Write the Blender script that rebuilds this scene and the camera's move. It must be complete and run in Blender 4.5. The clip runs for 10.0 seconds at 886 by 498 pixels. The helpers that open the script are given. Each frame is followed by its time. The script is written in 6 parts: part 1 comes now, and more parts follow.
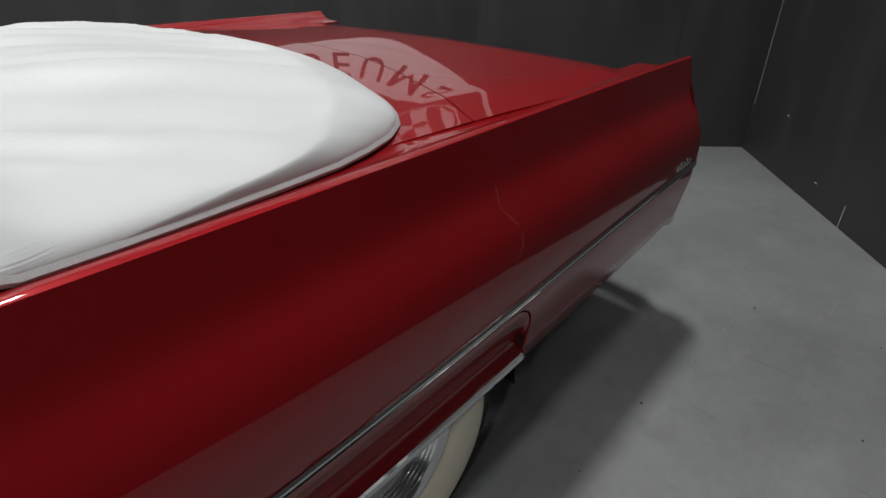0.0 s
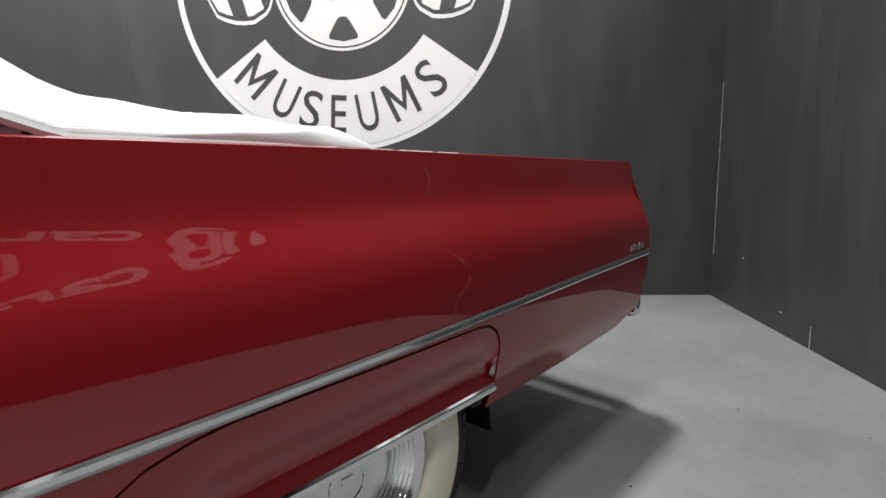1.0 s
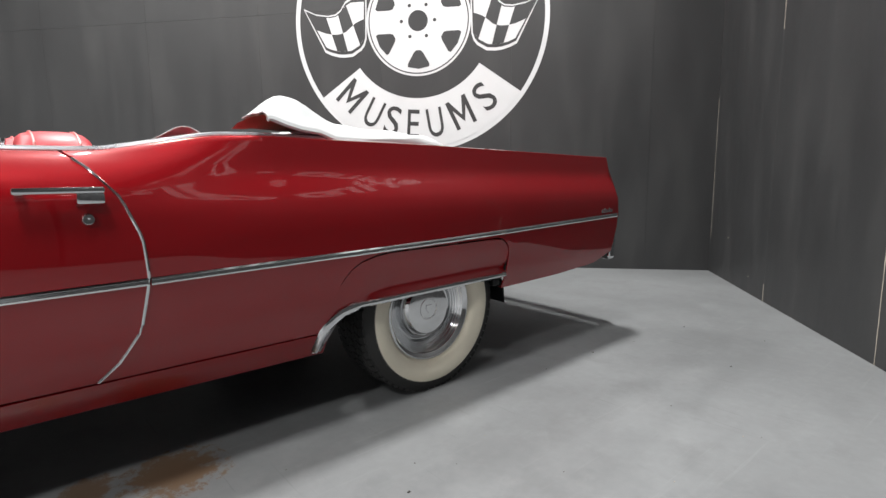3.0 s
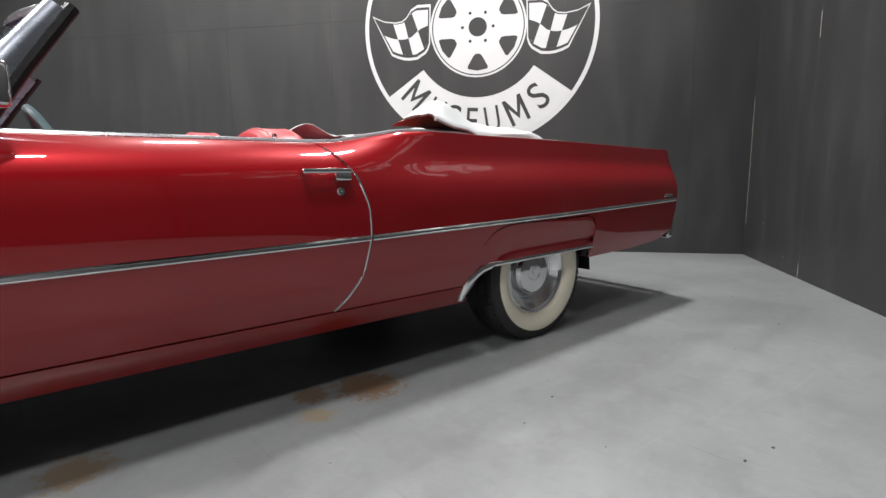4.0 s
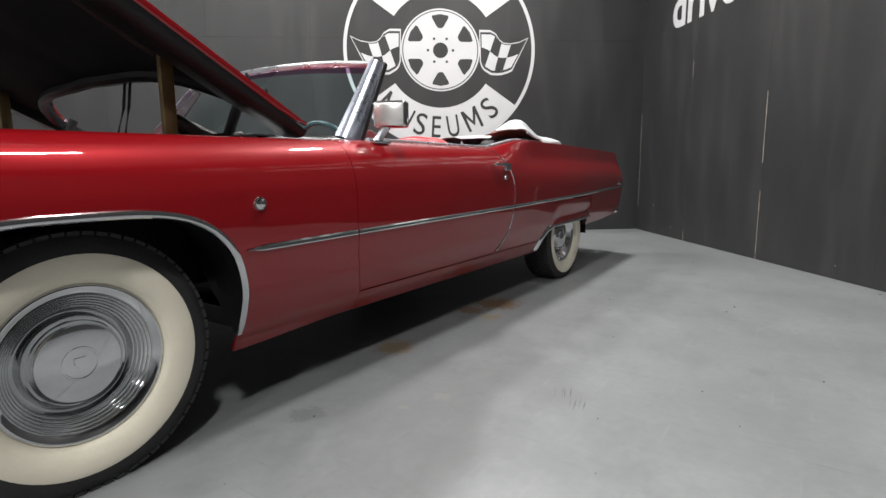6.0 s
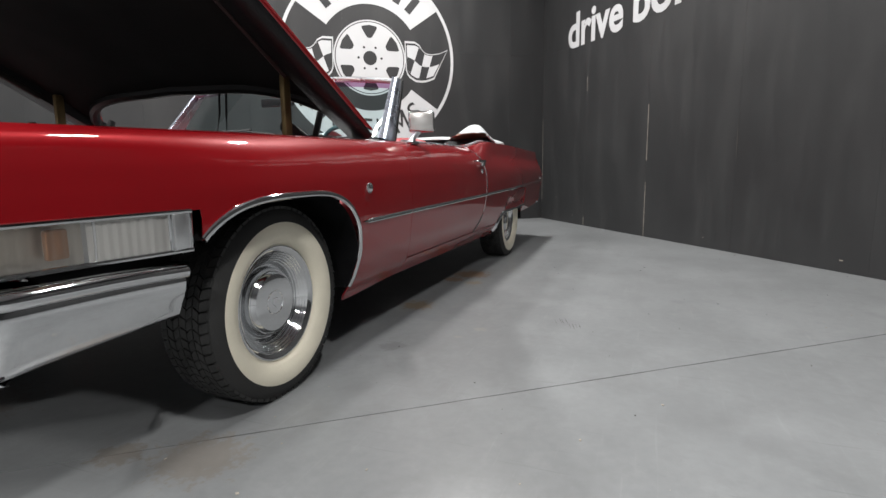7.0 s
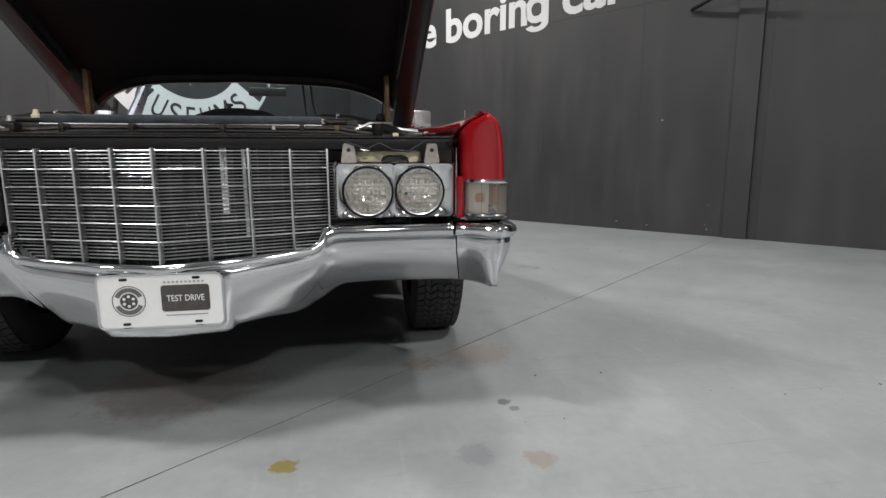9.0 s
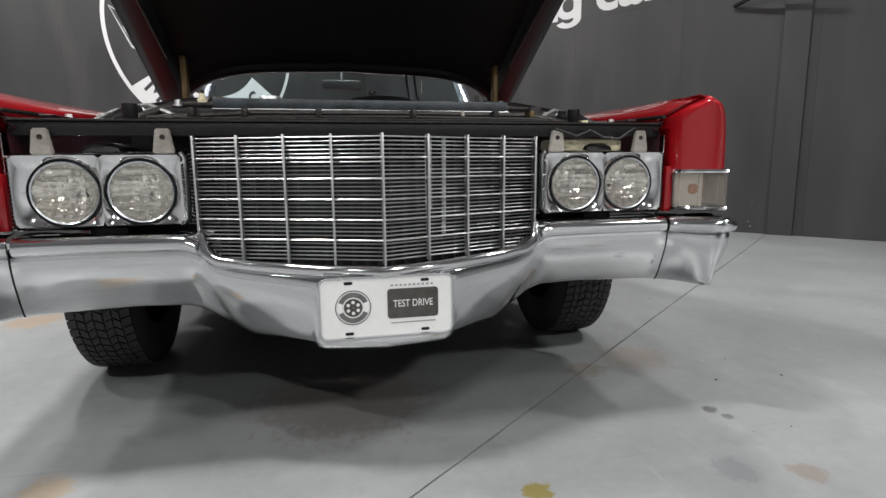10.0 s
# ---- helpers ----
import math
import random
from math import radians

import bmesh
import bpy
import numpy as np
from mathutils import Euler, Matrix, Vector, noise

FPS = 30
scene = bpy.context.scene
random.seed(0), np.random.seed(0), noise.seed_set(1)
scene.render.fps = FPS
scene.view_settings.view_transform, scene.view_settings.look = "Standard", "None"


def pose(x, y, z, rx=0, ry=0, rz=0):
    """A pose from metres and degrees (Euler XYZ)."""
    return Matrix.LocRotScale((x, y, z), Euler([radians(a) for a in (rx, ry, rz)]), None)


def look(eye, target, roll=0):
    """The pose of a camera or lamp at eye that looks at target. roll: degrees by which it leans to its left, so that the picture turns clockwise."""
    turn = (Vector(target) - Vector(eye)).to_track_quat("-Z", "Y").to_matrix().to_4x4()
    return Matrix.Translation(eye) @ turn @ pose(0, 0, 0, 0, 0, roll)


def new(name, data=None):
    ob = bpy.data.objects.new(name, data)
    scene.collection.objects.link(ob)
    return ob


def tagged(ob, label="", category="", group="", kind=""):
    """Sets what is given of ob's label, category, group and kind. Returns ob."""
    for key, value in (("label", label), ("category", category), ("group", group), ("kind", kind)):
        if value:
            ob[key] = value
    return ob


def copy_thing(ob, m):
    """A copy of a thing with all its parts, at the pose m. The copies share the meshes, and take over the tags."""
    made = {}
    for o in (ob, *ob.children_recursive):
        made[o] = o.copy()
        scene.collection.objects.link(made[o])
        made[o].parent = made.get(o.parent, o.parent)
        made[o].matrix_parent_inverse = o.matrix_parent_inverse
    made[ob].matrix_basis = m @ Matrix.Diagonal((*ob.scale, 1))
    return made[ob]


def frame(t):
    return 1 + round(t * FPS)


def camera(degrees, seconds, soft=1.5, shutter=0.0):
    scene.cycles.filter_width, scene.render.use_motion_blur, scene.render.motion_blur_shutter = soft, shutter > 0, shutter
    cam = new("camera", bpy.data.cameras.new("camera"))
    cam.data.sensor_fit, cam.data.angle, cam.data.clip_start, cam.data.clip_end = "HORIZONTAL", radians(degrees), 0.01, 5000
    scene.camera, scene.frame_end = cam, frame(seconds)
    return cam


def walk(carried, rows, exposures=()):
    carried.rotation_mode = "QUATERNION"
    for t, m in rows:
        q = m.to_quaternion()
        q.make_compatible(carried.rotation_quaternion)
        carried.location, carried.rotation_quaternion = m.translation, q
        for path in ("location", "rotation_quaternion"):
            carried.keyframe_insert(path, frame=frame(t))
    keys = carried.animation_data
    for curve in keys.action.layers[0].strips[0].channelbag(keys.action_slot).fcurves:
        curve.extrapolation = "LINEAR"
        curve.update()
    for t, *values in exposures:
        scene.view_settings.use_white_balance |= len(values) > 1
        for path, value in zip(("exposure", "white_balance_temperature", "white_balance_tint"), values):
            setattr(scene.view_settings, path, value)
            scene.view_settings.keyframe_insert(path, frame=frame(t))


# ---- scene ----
cam = camera(79.3, 10.0)
PATH = [
    (0, (2.863, -1.546, 1.284), (4.101, -0.347, 0.274), -1),
    (0.5, (2.837, -1.581, 1.13), (4.211, -0.307, 0.434), -0.7),
    (1, (2.703, -1.752, 0.959), (4.152, -0.407, 0.655), -1),
    (1.5, (2.495, -1.98, 0.889), (3.942, -0.633, 0.587), -0.9),
    (2, (2.357, -2.204, 0.891), (3.756, -0.808, 0.589), -1),
    (2.2, (2.283, -2.31, 0.89), (3.657, -0.892, 0.604), -0.9),
    (3.3, (1.743, -2.649, 0.888), (3.017, -1.136, 0.598), -0.5),
    (3.5, (1.596, -2.668, 0.869), (2.863, -1.149, 0.575), -0.5),
    (4, (1.223, -2.691, 0.859), (2.488, -1.172, 0.562), -0.5),
    (4.5, (0.778, -2.726, 0.893), (2.085, -1.243, 0.597), -0.6),
    (5, (0.326, -2.683, 0.862), (1.733, -1.295, 0.563), -0.5),
    (5.5, (-0.132, -2.588, 0.857), (1.385, -1.32, 0.556), -0.5),
    (6, (-0.568, -2.474, 0.845), (1.064, -1.359, 0.542), -0.5),
    (6.2, (-0.749, -2.416, 0.828), (0.925, -1.367, 0.522), -0.2),
    (7.3, (-1.777, -2.022, 0.826), (0.121, -1.474, 0.513), -0.8),
    (7.5, (-1.907, -1.872, 0.813), (0.023, -1.455, 0.495), -0.6),
    (8, (-2.199, -1.46, 0.824), (-0.227, -1.384, 0.502), -0.2),
    (8.5, (-2.427, -0.987, 0.828), (-0.461, -1.169, 0.505), -0.1),
    (9, (-2.484, -0.502, 0.778), (-0.54, -0.842, 0.453), -0.2),
    (9.5, (-2.419, -0.106, 0.759), (-0.487, -0.512, 0.439), -0.4),
    (10, (-2.212, 0.134, 0.746), (-0.284, -0.29, 0.427), -0.5),
]
walk(cam, [(t, look(eye, target, roll)) for t, eye, target, roll in PATH],
     exposures=[(0, -0.7), (0.4, -0.55), (1.0, 0.40), (1.5, 0.66), (2.2, 0.62), (3.5, 0.44), (4.5, 0.36), (6.0, 0.24), (7.5, 0.14), (8.5, 0.12), (9.0, 0.14), (10.0, 0.24)])

# ---- room frame ----
CORNER = Vector((6.817, -0.587, 0.0))
D2 = Vector((math.cos(radians(219.27)), math.sin(radians(219.27)), 0))   # along the slogan wall
D1 = Vector((math.cos(radians(129.27)), math.sin(radians(129.27)), 0))   # along the emblem wall
UP = Vector((0, 0, 1))
ROOM_A, ROOM_B, ROOM_H = 13.0, 15.0, 5.2


def frame_of(xaxis, normal, origin):
    m = Matrix.Identity(4)
    for i, v in enumerate((xaxis, UP, normal)):
        m.col[i][:3] = v
    m.col[3][:3] = origin
    return m


EMBLEM_WALL = frame_of(-D1, D2, CORNER)
SLOGAN_WALL = frame_of(D2, D1, CORNER)
ROOM = Matrix.Identity(4)
ROOM.col[0][:3], ROOM.col[1][:3], ROOM.col[3][:3] = D1, D2, CORNER


def room(a, b, z=0.0):
    return CORNER + D1 * a + D2 * b + UP * z


# ---- world and lamps ----
world = bpy.data.worlds.new("hall_air")
world.use_nodes = True
world.node_tree.nodes["Background"].inputs[0].default_value = (0.75, 0.8, 0.85, 1)
world.node_tree.nodes["Background"].inputs[1].default_value = 0.01
scene.world = world
scene.view_settings.exposure = 0.0
LAMP_W = 102.0
# places in the room, and each lamp's share of the power
# the last lamp is an unseen one added to brighten the car's front
LAMP_SPOTS = [(4.7, 1.25, 1.1), (1.9, 1.8, 1.35), (2.6, 5.0, 0.75), (3.0, 8.4, 0.95), (7.4, 2.0, 0.75), (6.3, 4.7, 1.25), (6.3, 8.4, 0.45), (9.8, 4.7, 1.1), (9.8, 9.0, 1.2), (6.3, 12.2, 2.3)]


# ---- materials ----
def mat(name, color, rough=0.5, metal=0.0, coat=0.0, vary=0.12, scale=6.0, grain=60.0, bump=0.05, spec=0.5, dist=0.01):
    """A procedural surface: colour with two scales of variation, uneven gloss and fine relief."""
    m = bpy.data.materials.new(name)
    m.use_nodes = True
    nt = m.node_tree
    b = nt.nodes["Principled BSDF"]
    tc = nt.nodes.new("ShaderNodeTexCoord")
    n1 = nt.nodes.new("ShaderNodeTexNoise")
    n1.inputs["Scale"].default_value, n1.inputs["Detail"].default_value = scale, 5
    n2 = nt.nodes.new("ShaderNodeTexNoise")
    n2.inputs["Scale"].default_value, n2.inputs["Detail"].default_value = grain, 3
    for n in (n1, n2):
        nt.links.new(tc.outputs["Object"], n.inputs["Vector"])
    mx = nt.nodes.new("ShaderNodeMath")
    mx.operation = "MULTIPLY_ADD"
    nt.links.new(n2.outputs["Fac"], mx.inputs[0])
    mx.inputs[1].default_value = 0.4
    nt.links.new(n1.outputs["Fac"], mx.inputs[2])
    rm = nt.nodes.new("ShaderNodeMapRange")
    rm.inputs["From Min"].default_value, rm.inputs["From Max"].default_value = 0.4, 1.0
    rm.inputs["To Min"].default_value, rm.inputs["To Max"].default_value = 1 - vary, 1 + vary
    nt.links.new(mx.outputs[0], rm.inputs["Value"])
    cm = nt.nodes.new("ShaderNodeMix")
    cm.data_type, cm.blend_type = "RGBA", "MULTIPLY"
    cm.inputs[0].default_value = 1
    cm.inputs[6].default_value = (*color, 1)
    nt.links.new(rm.outputs[0], cm.inputs[7])
    nt.links.new(cm.outputs[2], b.inputs["Base Color"])
    rr = nt.nodes.new("ShaderNodeMath")
    rr.operation = "MULTIPLY_ADD"
    nt.links.new(n1.outputs["Fac"], rr.inputs[0])
    rr.inputs[1].default_value = rough * 0.4
    rr.inputs[2].default_value = rough * 0.8
    nt.links.new(rr.outputs[0], b.inputs["Roughness"])
    b.inputs["Metallic"].default_value = metal
    b.inputs["Coat Weight"].default_value = coat
    b.inputs["Coat Roughness"].default_value = 0.02
    b.inputs["Specular IOR Level"].default_value = spec
    if bump:
        bp = nt.nodes.new("ShaderNodeBump")
        bp.inputs["Strength"].default_value, bp.inputs["Distance"].default_value = bump, dist
        nt.links.new(n2.outputs["Fac"], bp.inputs["Height"])
        nt.links.new(bp.outputs[0], b.inputs["Normal"])
    return m


def glass(name, color=(1, 1, 1), rough=0.0):
    m = bpy.data.materials.new(name)
    m.use_nodes = True
    nt = m.node_tree
    nt.nodes.remove(nt.nodes["Principled BSDF"])
    out = nt.nodes["Material Output"]
    t = nt.nodes.new("ShaderNodeBsdfTransparent")
    t.inputs[0].default_value = (*color, 1)
    g = nt.nodes.new("ShaderNodeBsdfGlossy")
    g.inputs["Roughness"].default_value = rough
    f = nt.nodes.new("ShaderNodeFresnel")
    f.inputs[0].default_value = 1.5
    x = nt.nodes.new("ShaderNodeMixShader")
    for a, i in ((f.outputs[0], 0), (t.outputs[0], 1), (g.outputs[0], 2)):
        nt.links.new(a, x.inputs[i])
    nt.links.new(x.outputs[0], out.inputs[0])
    return m


def frosted(name, color, share, rough=0.08):
    """Pressed glass: clear and glossy, partly scattering."""
    m = glass(name, color, rough)
    nt = m.node_tree
    out = nt.nodes["Material Output"]
    old = out.inputs[0].links[0].from_socket
    d = nt.nodes.new("ShaderNodeBsdfTranslucent")
    d.inputs[0].default_value = (*color, 1)
    e = nt.nodes.new("ShaderNodeBsdfDiffuse")
    e.inputs[0].default_value = (*[v * 0.8 for v in color], 1)
    h = nt.nodes.new("ShaderNodeMixShader")
    h.inputs[0].default_value = 0.6
    nt.links.new(d.outputs[0], h.inputs[1])
    nt.links.new(e.outputs[0], h.inputs[2])
    x = nt.nodes.new("ShaderNodeMixShader")
    x.inputs[0].default_value = share
    nt.links.new(old, x.inputs[1])
    nt.links.new(h.outputs[0], x.inputs[2])
    nt.links.new(x.outputs[0], out.inputs[0])
    return m


def glow(name, color, strength):
    m = bpy.data.materials.new(name)
    m.use_nodes = True
    b = m.node_tree.nodes["Principled BSDF"]
    b.inputs["Emission Color"].default_value = (*color, 1)
    b.inputs["Emission Strength"].default_value = strength
    return m


PAINT = mat("candy_red_paint", (0.255, 0.0037, 0.0074), 0.38, 0.22, 1.0, 0.06, 2.0, 900, 0.02, spec=0.05, dist=0.0005)
PAINT.node_tree.nodes["Principled BSDF"].inputs["Coat IOR"].default_value = 1.6
CHROME = mat("chrome", (0.66, 0.67, 0.68), 0.07, 1.0, 0, 0.08, 5, 120, 0.01, dist=0.001)
STEEL = mat("brushed_aluminium", (0.70, 0.71, 0.72), 0.42, 1.0, 0, 0.1, 12, 200, 0.05, dist=0.002)
WHITE_VINYL = mat("white_vinyl", (0.49, 0.512, 0.522), 0.5, 0, 0, 0.05, 4, 350, 0.12, dist=0.002)
RED_VINYL = mat("red_leather", (0.42, 0.03, 0.04), 0.42, 0, 0, 0.12, 6, 200, 0.15, dist=0.003)
TAN_BACK = mat("brown_vinyl_lining", (0.40, 0.21, 0.15), 0.7, 0, 0, 0.3, 8, 150, 0.2)
RUBBER = mat("tyre_rubber", (0.022, 0.022, 0.022), 0.7, 0, 0, 0.25, 10, 200, 0.2)
WHITEWALL = mat("cream_whitewall", (0.78, 0.73, 0.60), 0.55, 0, 0, 0.07, 7, 160, 0.06)
BLACK = mat("satin_black", (0.009, 0.009, 0.010), 0.42, 0, 0, 0.3, 9, 120, 0.15, spec=0.25)
PAD = mat("black_hood_pad", (0.007, 0.007, 0.007), 0.9, 0, 0, 0.3, 5, 200, 0.25, spec=0.2)
GREASY = mat("greasy_dark_metal", (0.024, 0.021, 0.020), 0.4, 0.5, 0, 0.4, 14, 120, 0.3)
# red paint darkened: the raised hood's shade is put into the colour
SHADED_RED = mat("shaded_red_paint", (0.035, 0.008, 0.013), 0.38, 0, 0, 0.3, 9, 120, 0.15)
DUSTY = mat("dusty_blue_grey_metal", (0.045, 0.052, 0.060), 0.45, 0.3, 0, 0.7, 24, 160, 0.2)
BRASS = mat("yellowed_steel", (0.13, 0.09, 0.04), 0.5, 0.7, 0, 0.3, 10, 120, 0.2)
WALL_PAINT = mat("charcoal_wall_paint", (0.027, 0.0275, 0.0285), 0.36, 0, 0, 0.16, 1.3, 90, 0.08, dist=0.004)
WALL_WHITE = mat("white_wall_paint", (0.56, 0.57, 0.58), 0.5, 0, 0, 0.06, 3, 120, 0.06, dist=0.004)
def wear_wall(m):
    """Patchy gloss and faint rubbed areas on the wall sheets."""
    nt = m.node_tree
    b = nt.nodes["Principled BSDF"]
    base = b.inputs["Base Color"].links[0].from_socket
    tc = nt.nodes.new("ShaderNodeTexCoord")
    mp = nt.nodes.new("ShaderNodeMapping")
    mp.inputs["Scale"].default_value = (2.2, 0.45, 1.0)
    nt.links.new(tc.outputs["Object"], mp.inputs["Vector"])
    q = nt.nodes.new("ShaderNodeTexNoise")
    q.inputs["Scale"].default_value, q.inputs["Detail"].default_value, q.inputs["Roughness"].default_value = 1.6, 7, 0.6
    nt.links.new(mp.outputs[0], q.inputs["Vector"])
    s = nt.nodes.new("ShaderNodeMapRange")
    s.inputs["From Min"].default_value, s.inputs["From Max"].default_value = 0.50, 0.72
    s.inputs["To Max"].default_value = 0.55
    nt.links.new(q.outputs["Fac"], s.inputs["Value"])
    x = nt.nodes.new("ShaderNodeMix")
    x.data_type = "RGBA"
    nt.links.new(s.outputs[0], x.inputs[0])
    nt.links.new(base, x.inputs[6])
    x.inputs[7].default_value = (0.043, 0.043, 0.043, 1)
    nt.links.new(x.outputs[2], b.inputs["Base Color"])
    g = nt.nodes.new("ShaderNodeMapRange")
    g.inputs["From Min"].default_value, g.inputs["From Max"].default_value = 0.35, 0.68
    g.inputs["To Min"].default_value, g.inputs["To Max"].default_value = 0.42, 0.62
    nt.links.new(q.outputs["Fac"], g.inputs["Value"])
    nt.links.new(g.outputs[0], b.inputs["Roughness"])


wear_wall(WALL_PAINT)
SCUFF = mat("bare_plaster", (0.38, 0.34, 0.29), 0.9, 0, 0, 0.25, 20, 200, 0.3)
GRIT_DARK = mat("dark_grit", (0.06, 0.055, 0.05), 0.8, 0, 0, 0.4, 40, 200, 0.2)
SCRATCH = mat("dulled_scratch", (0.12, 0.12, 0.122), 0.6, 0, 0, 0.3, 40, 200, 0.1)
HALL_GREY = mat("hall_wall_paint", (0.48, 0.49, 0.50), 0.6, 0, 0, 0.08, 1, 60, 0.05)
CEILING = mat("grey_ceiling", (0.33, 0.33, 0.34), 0.8, 0, 0, 0.1, 1, 30, 0.1)
GREY_PLASTIC = mat("grey_plastic", (0.3, 0.3, 0.3), 0.5)
CREAM_PLASTIC = mat("yellowed_plastic", (0.70, 0.64, 0.44), 0.5, 0, 0, 0.15, 12, 60)
TEAL = mat("dark_teal_plastic", (0.03, 0.07, 0.08), 0.35)
WINDSCREEN = glass("windscreen_glass", (0.74, 0.88, 0.89))
TINT = glass("tinted_glass_band", (0.42, 0.25, 0.42))
LENS = frosted("ribbed_lens", (0.92, 0.87, 0.80), 0.14)
LAMP_GLOW = glow("lamp_tube_glow", (1.0, 0.98, 0.95), 14.0)


def floor_paint():
    m = mat("grey_floor_paint", (0.205, 0.213, 0.219), 0.36, 0, 0, 0.16, 0.7, 26, 0.06, dist=0.004)
    nt = m.node_tree
    b = nt.nodes["Principled BSDF"]
    base = b.inputs["Base Color"].links[0].from_socket
    tc = nt.nodes.new("ShaderNodeTexCoord")
    n = nt.nodes.new("ShaderNodeTexNoise")
    n.inputs["Scale"].default_value, n.inputs["Detail"].default_value, n.inputs["Roughness"].default_value = 26, 9, 0.70
    nt.links.new(tc.outputs["Object"], n.inputs["Vector"])

    def layer(scale, detail, lo, hi, col, amount, stretch=None, turn=0.0, rough=0.55):
        """Lays a colour over the floor where a noise passes a threshold."""
        nonlocal base
        src = tc.outputs["Object"]
        if stretch:
            mp = nt.nodes.new("ShaderNodeMapping")
            mp.inputs["Rotation"].default_value = (0, 0, radians(turn))
            mp.inputs["Scale"].default_value = stretch
            nt.links.new(src, mp.inputs["Vector"])
            src = mp.outputs[0]
        q = nt.nodes.new("ShaderNodeTexNoise")
        q.inputs["Scale"].default_value, q.inputs["Detail"].default_value, q.inputs["Roughness"].default_value = scale, detail, rough
        nt.links.new(src, q.inputs["Vector"])
        s = nt.nodes.new("ShaderNodeMapRange")
        s.inputs["From Min"].default_value, s.inputs["From Max"].default_value = lo, hi
        s.inputs["To Max"].default_value = amount
        nt.links.new(q.outputs["Fac"], s.inputs["Value"])
        x = nt.nodes.new("ShaderNodeMix")
        x.data_type = "RGBA"
        nt.links.new(s.outputs[0], x.inputs[0])
        nt.links.new(base, x.inputs[6])
        x.inputs[7].default_value = (*col, 1)
        base = x.outputs[2]
    layer(1.6, 8, 0.45, 0.75, (0.150, 0.155, 0.160), 0.55, rough=0.65)       # grimy cloudy areas
    layer(2.3, 8, 0.52, 0.78, (0.290, 0.300, 0.308), 0.42, rough=0.65)       # lighter worn areas
    layer(5.0, 8, 0.50, 0.66, (0.165, 0.170, 0.174), 0.55, rough=0.68)       # smaller smudges
    layer(7.5, 8, 0.54, 0.68, (0.270, 0.279, 0.285), 0.25, rough=0.68)
    layer(2.0, 6, 0.62, 0.72, (0.285, 0.295, 0.300), 0.25, (1.0, 22.0, 1.0), 35)   # wiped streaks
    layer(2.4, 6, 0.64, 0.70, (0.130, 0.135, 0.140), 0.45, (26.0, 1.0, 1.0), -20)  # rubber marks
    layer(15, 7, 0.700, 0.72, (0.085, 0.080, 0.075), 0.75, rough=0.72)                     # dark specks
    layer(19, 7, 0.705, 0.73, (0.36, 0.36, 0.35), 0.6, rough=0.72)                        # pale specks
    # worn and rusty patches at the places where they lie
    for x, y, rad, col, amount in ((2.30, -0.92, 0.22, (0.15, 0.085, 0.04), 0.85), (2.08, -0.86, 0.12, (0.15, 0.085, 0.04), 0.8),
                                   (1.32, -0.90, 0.16, (0.18, 0.12, 0.06), 0.7), (2.02, -1.03, 0.10, (0.24, 0.17, 0.08), 0.6),
                                   (-1.158, -0.317, 0.055, (0.15, 0.12, 0.03), 0.9), (-0.45, -1.0, 0.22, (0.15, 0.11, 0.07), 0.4),
                                   (-0.55, 0.1, 0.45, (0.13, 0.10, 0.08), 0.45), (-1.24, -0.98, 0.07, (0.16, 0.115, 0.085), 0.5),
                                   (-0.9, -0.98, 0.04, (0.06, 0.06, 0.06), 0.8), (-0.95, -1.0, 0.03, (0.07, 0.07, 0.07), 0.7), (1.24, -1.80, 0.12, (0.15, 0.15, 0.16), 0.35), (0.61, -1.09, 0.10, (0.11, 0.11, 0.115), 0.55), (0.99, -1.40, 0.06, (0.30, 0.275, 0.24), 0.35), (0.84, -1.33, 0.035, (0.30, 0.275, 0.24), 0.3), (-0.90, 0.80, 0.10, (0.26, 0.17, 0.08), 0.5), (0.67, 1.54, 0.2, (0.28, 0.18, 0.09), 0.5), (-0.52, -0.76, 0.12, (0.13, 0.10, 0.07), 0.5),
                                   (1.89, -2.36, 0.07, (0.15, 0.15, 0.16), 0.5), (-1.19, -0.82, 0.09, (0.12, 0.12, 0.13), 0.45)):
        d = nt.nodes.new("ShaderNodeVectorMath")
        d.operation = "DISTANCE"
        nt.links.new(tc.outputs["Object"], d.inputs[0])
        d.inputs[1].default_value = (x, y, 0)
        r = nt.nodes.new("ShaderNodeMapRange")
        r.inputs["From Min"].default_value, r.inputs["From Max"].default_value = rad * 0.2, rad * 1.3
        r.inputs["To Min"].default_value, r.inputs["To Max"].default_value = 0.30, -0.25
        nt.links.new(d.outputs["Value"], r.inputs["Value"])
        add = nt.nodes.new("ShaderNodeMath")
        nt.links.new(r.outputs[0], add.inputs[0])
        nt.links.new(n.outputs["Fac"], add.inputs[1])
        st = nt.nodes.new("ShaderNodeMapRange")
        st.inputs["From Min"].default_value, st.inputs["From Max"].default_value = 0.57, 0.67
        st.inputs["To Max"].default_value = amount
        nt.links.new(add.outputs[0], st.inputs["Value"])
        mx = nt.nodes.new("ShaderNodeMix")
        mx.data_type = "RGBA"
        nt.links.new(st.outputs[0], mx.inputs[0])
        nt.links.new(base, mx.inputs[6])
        mx.inputs[7].default_value = (*col, 1)
        base = mx.outputs[2]
    nt.links.new(base, b.inputs["Base Color"])
    return m


FLOOR = floor_paint()


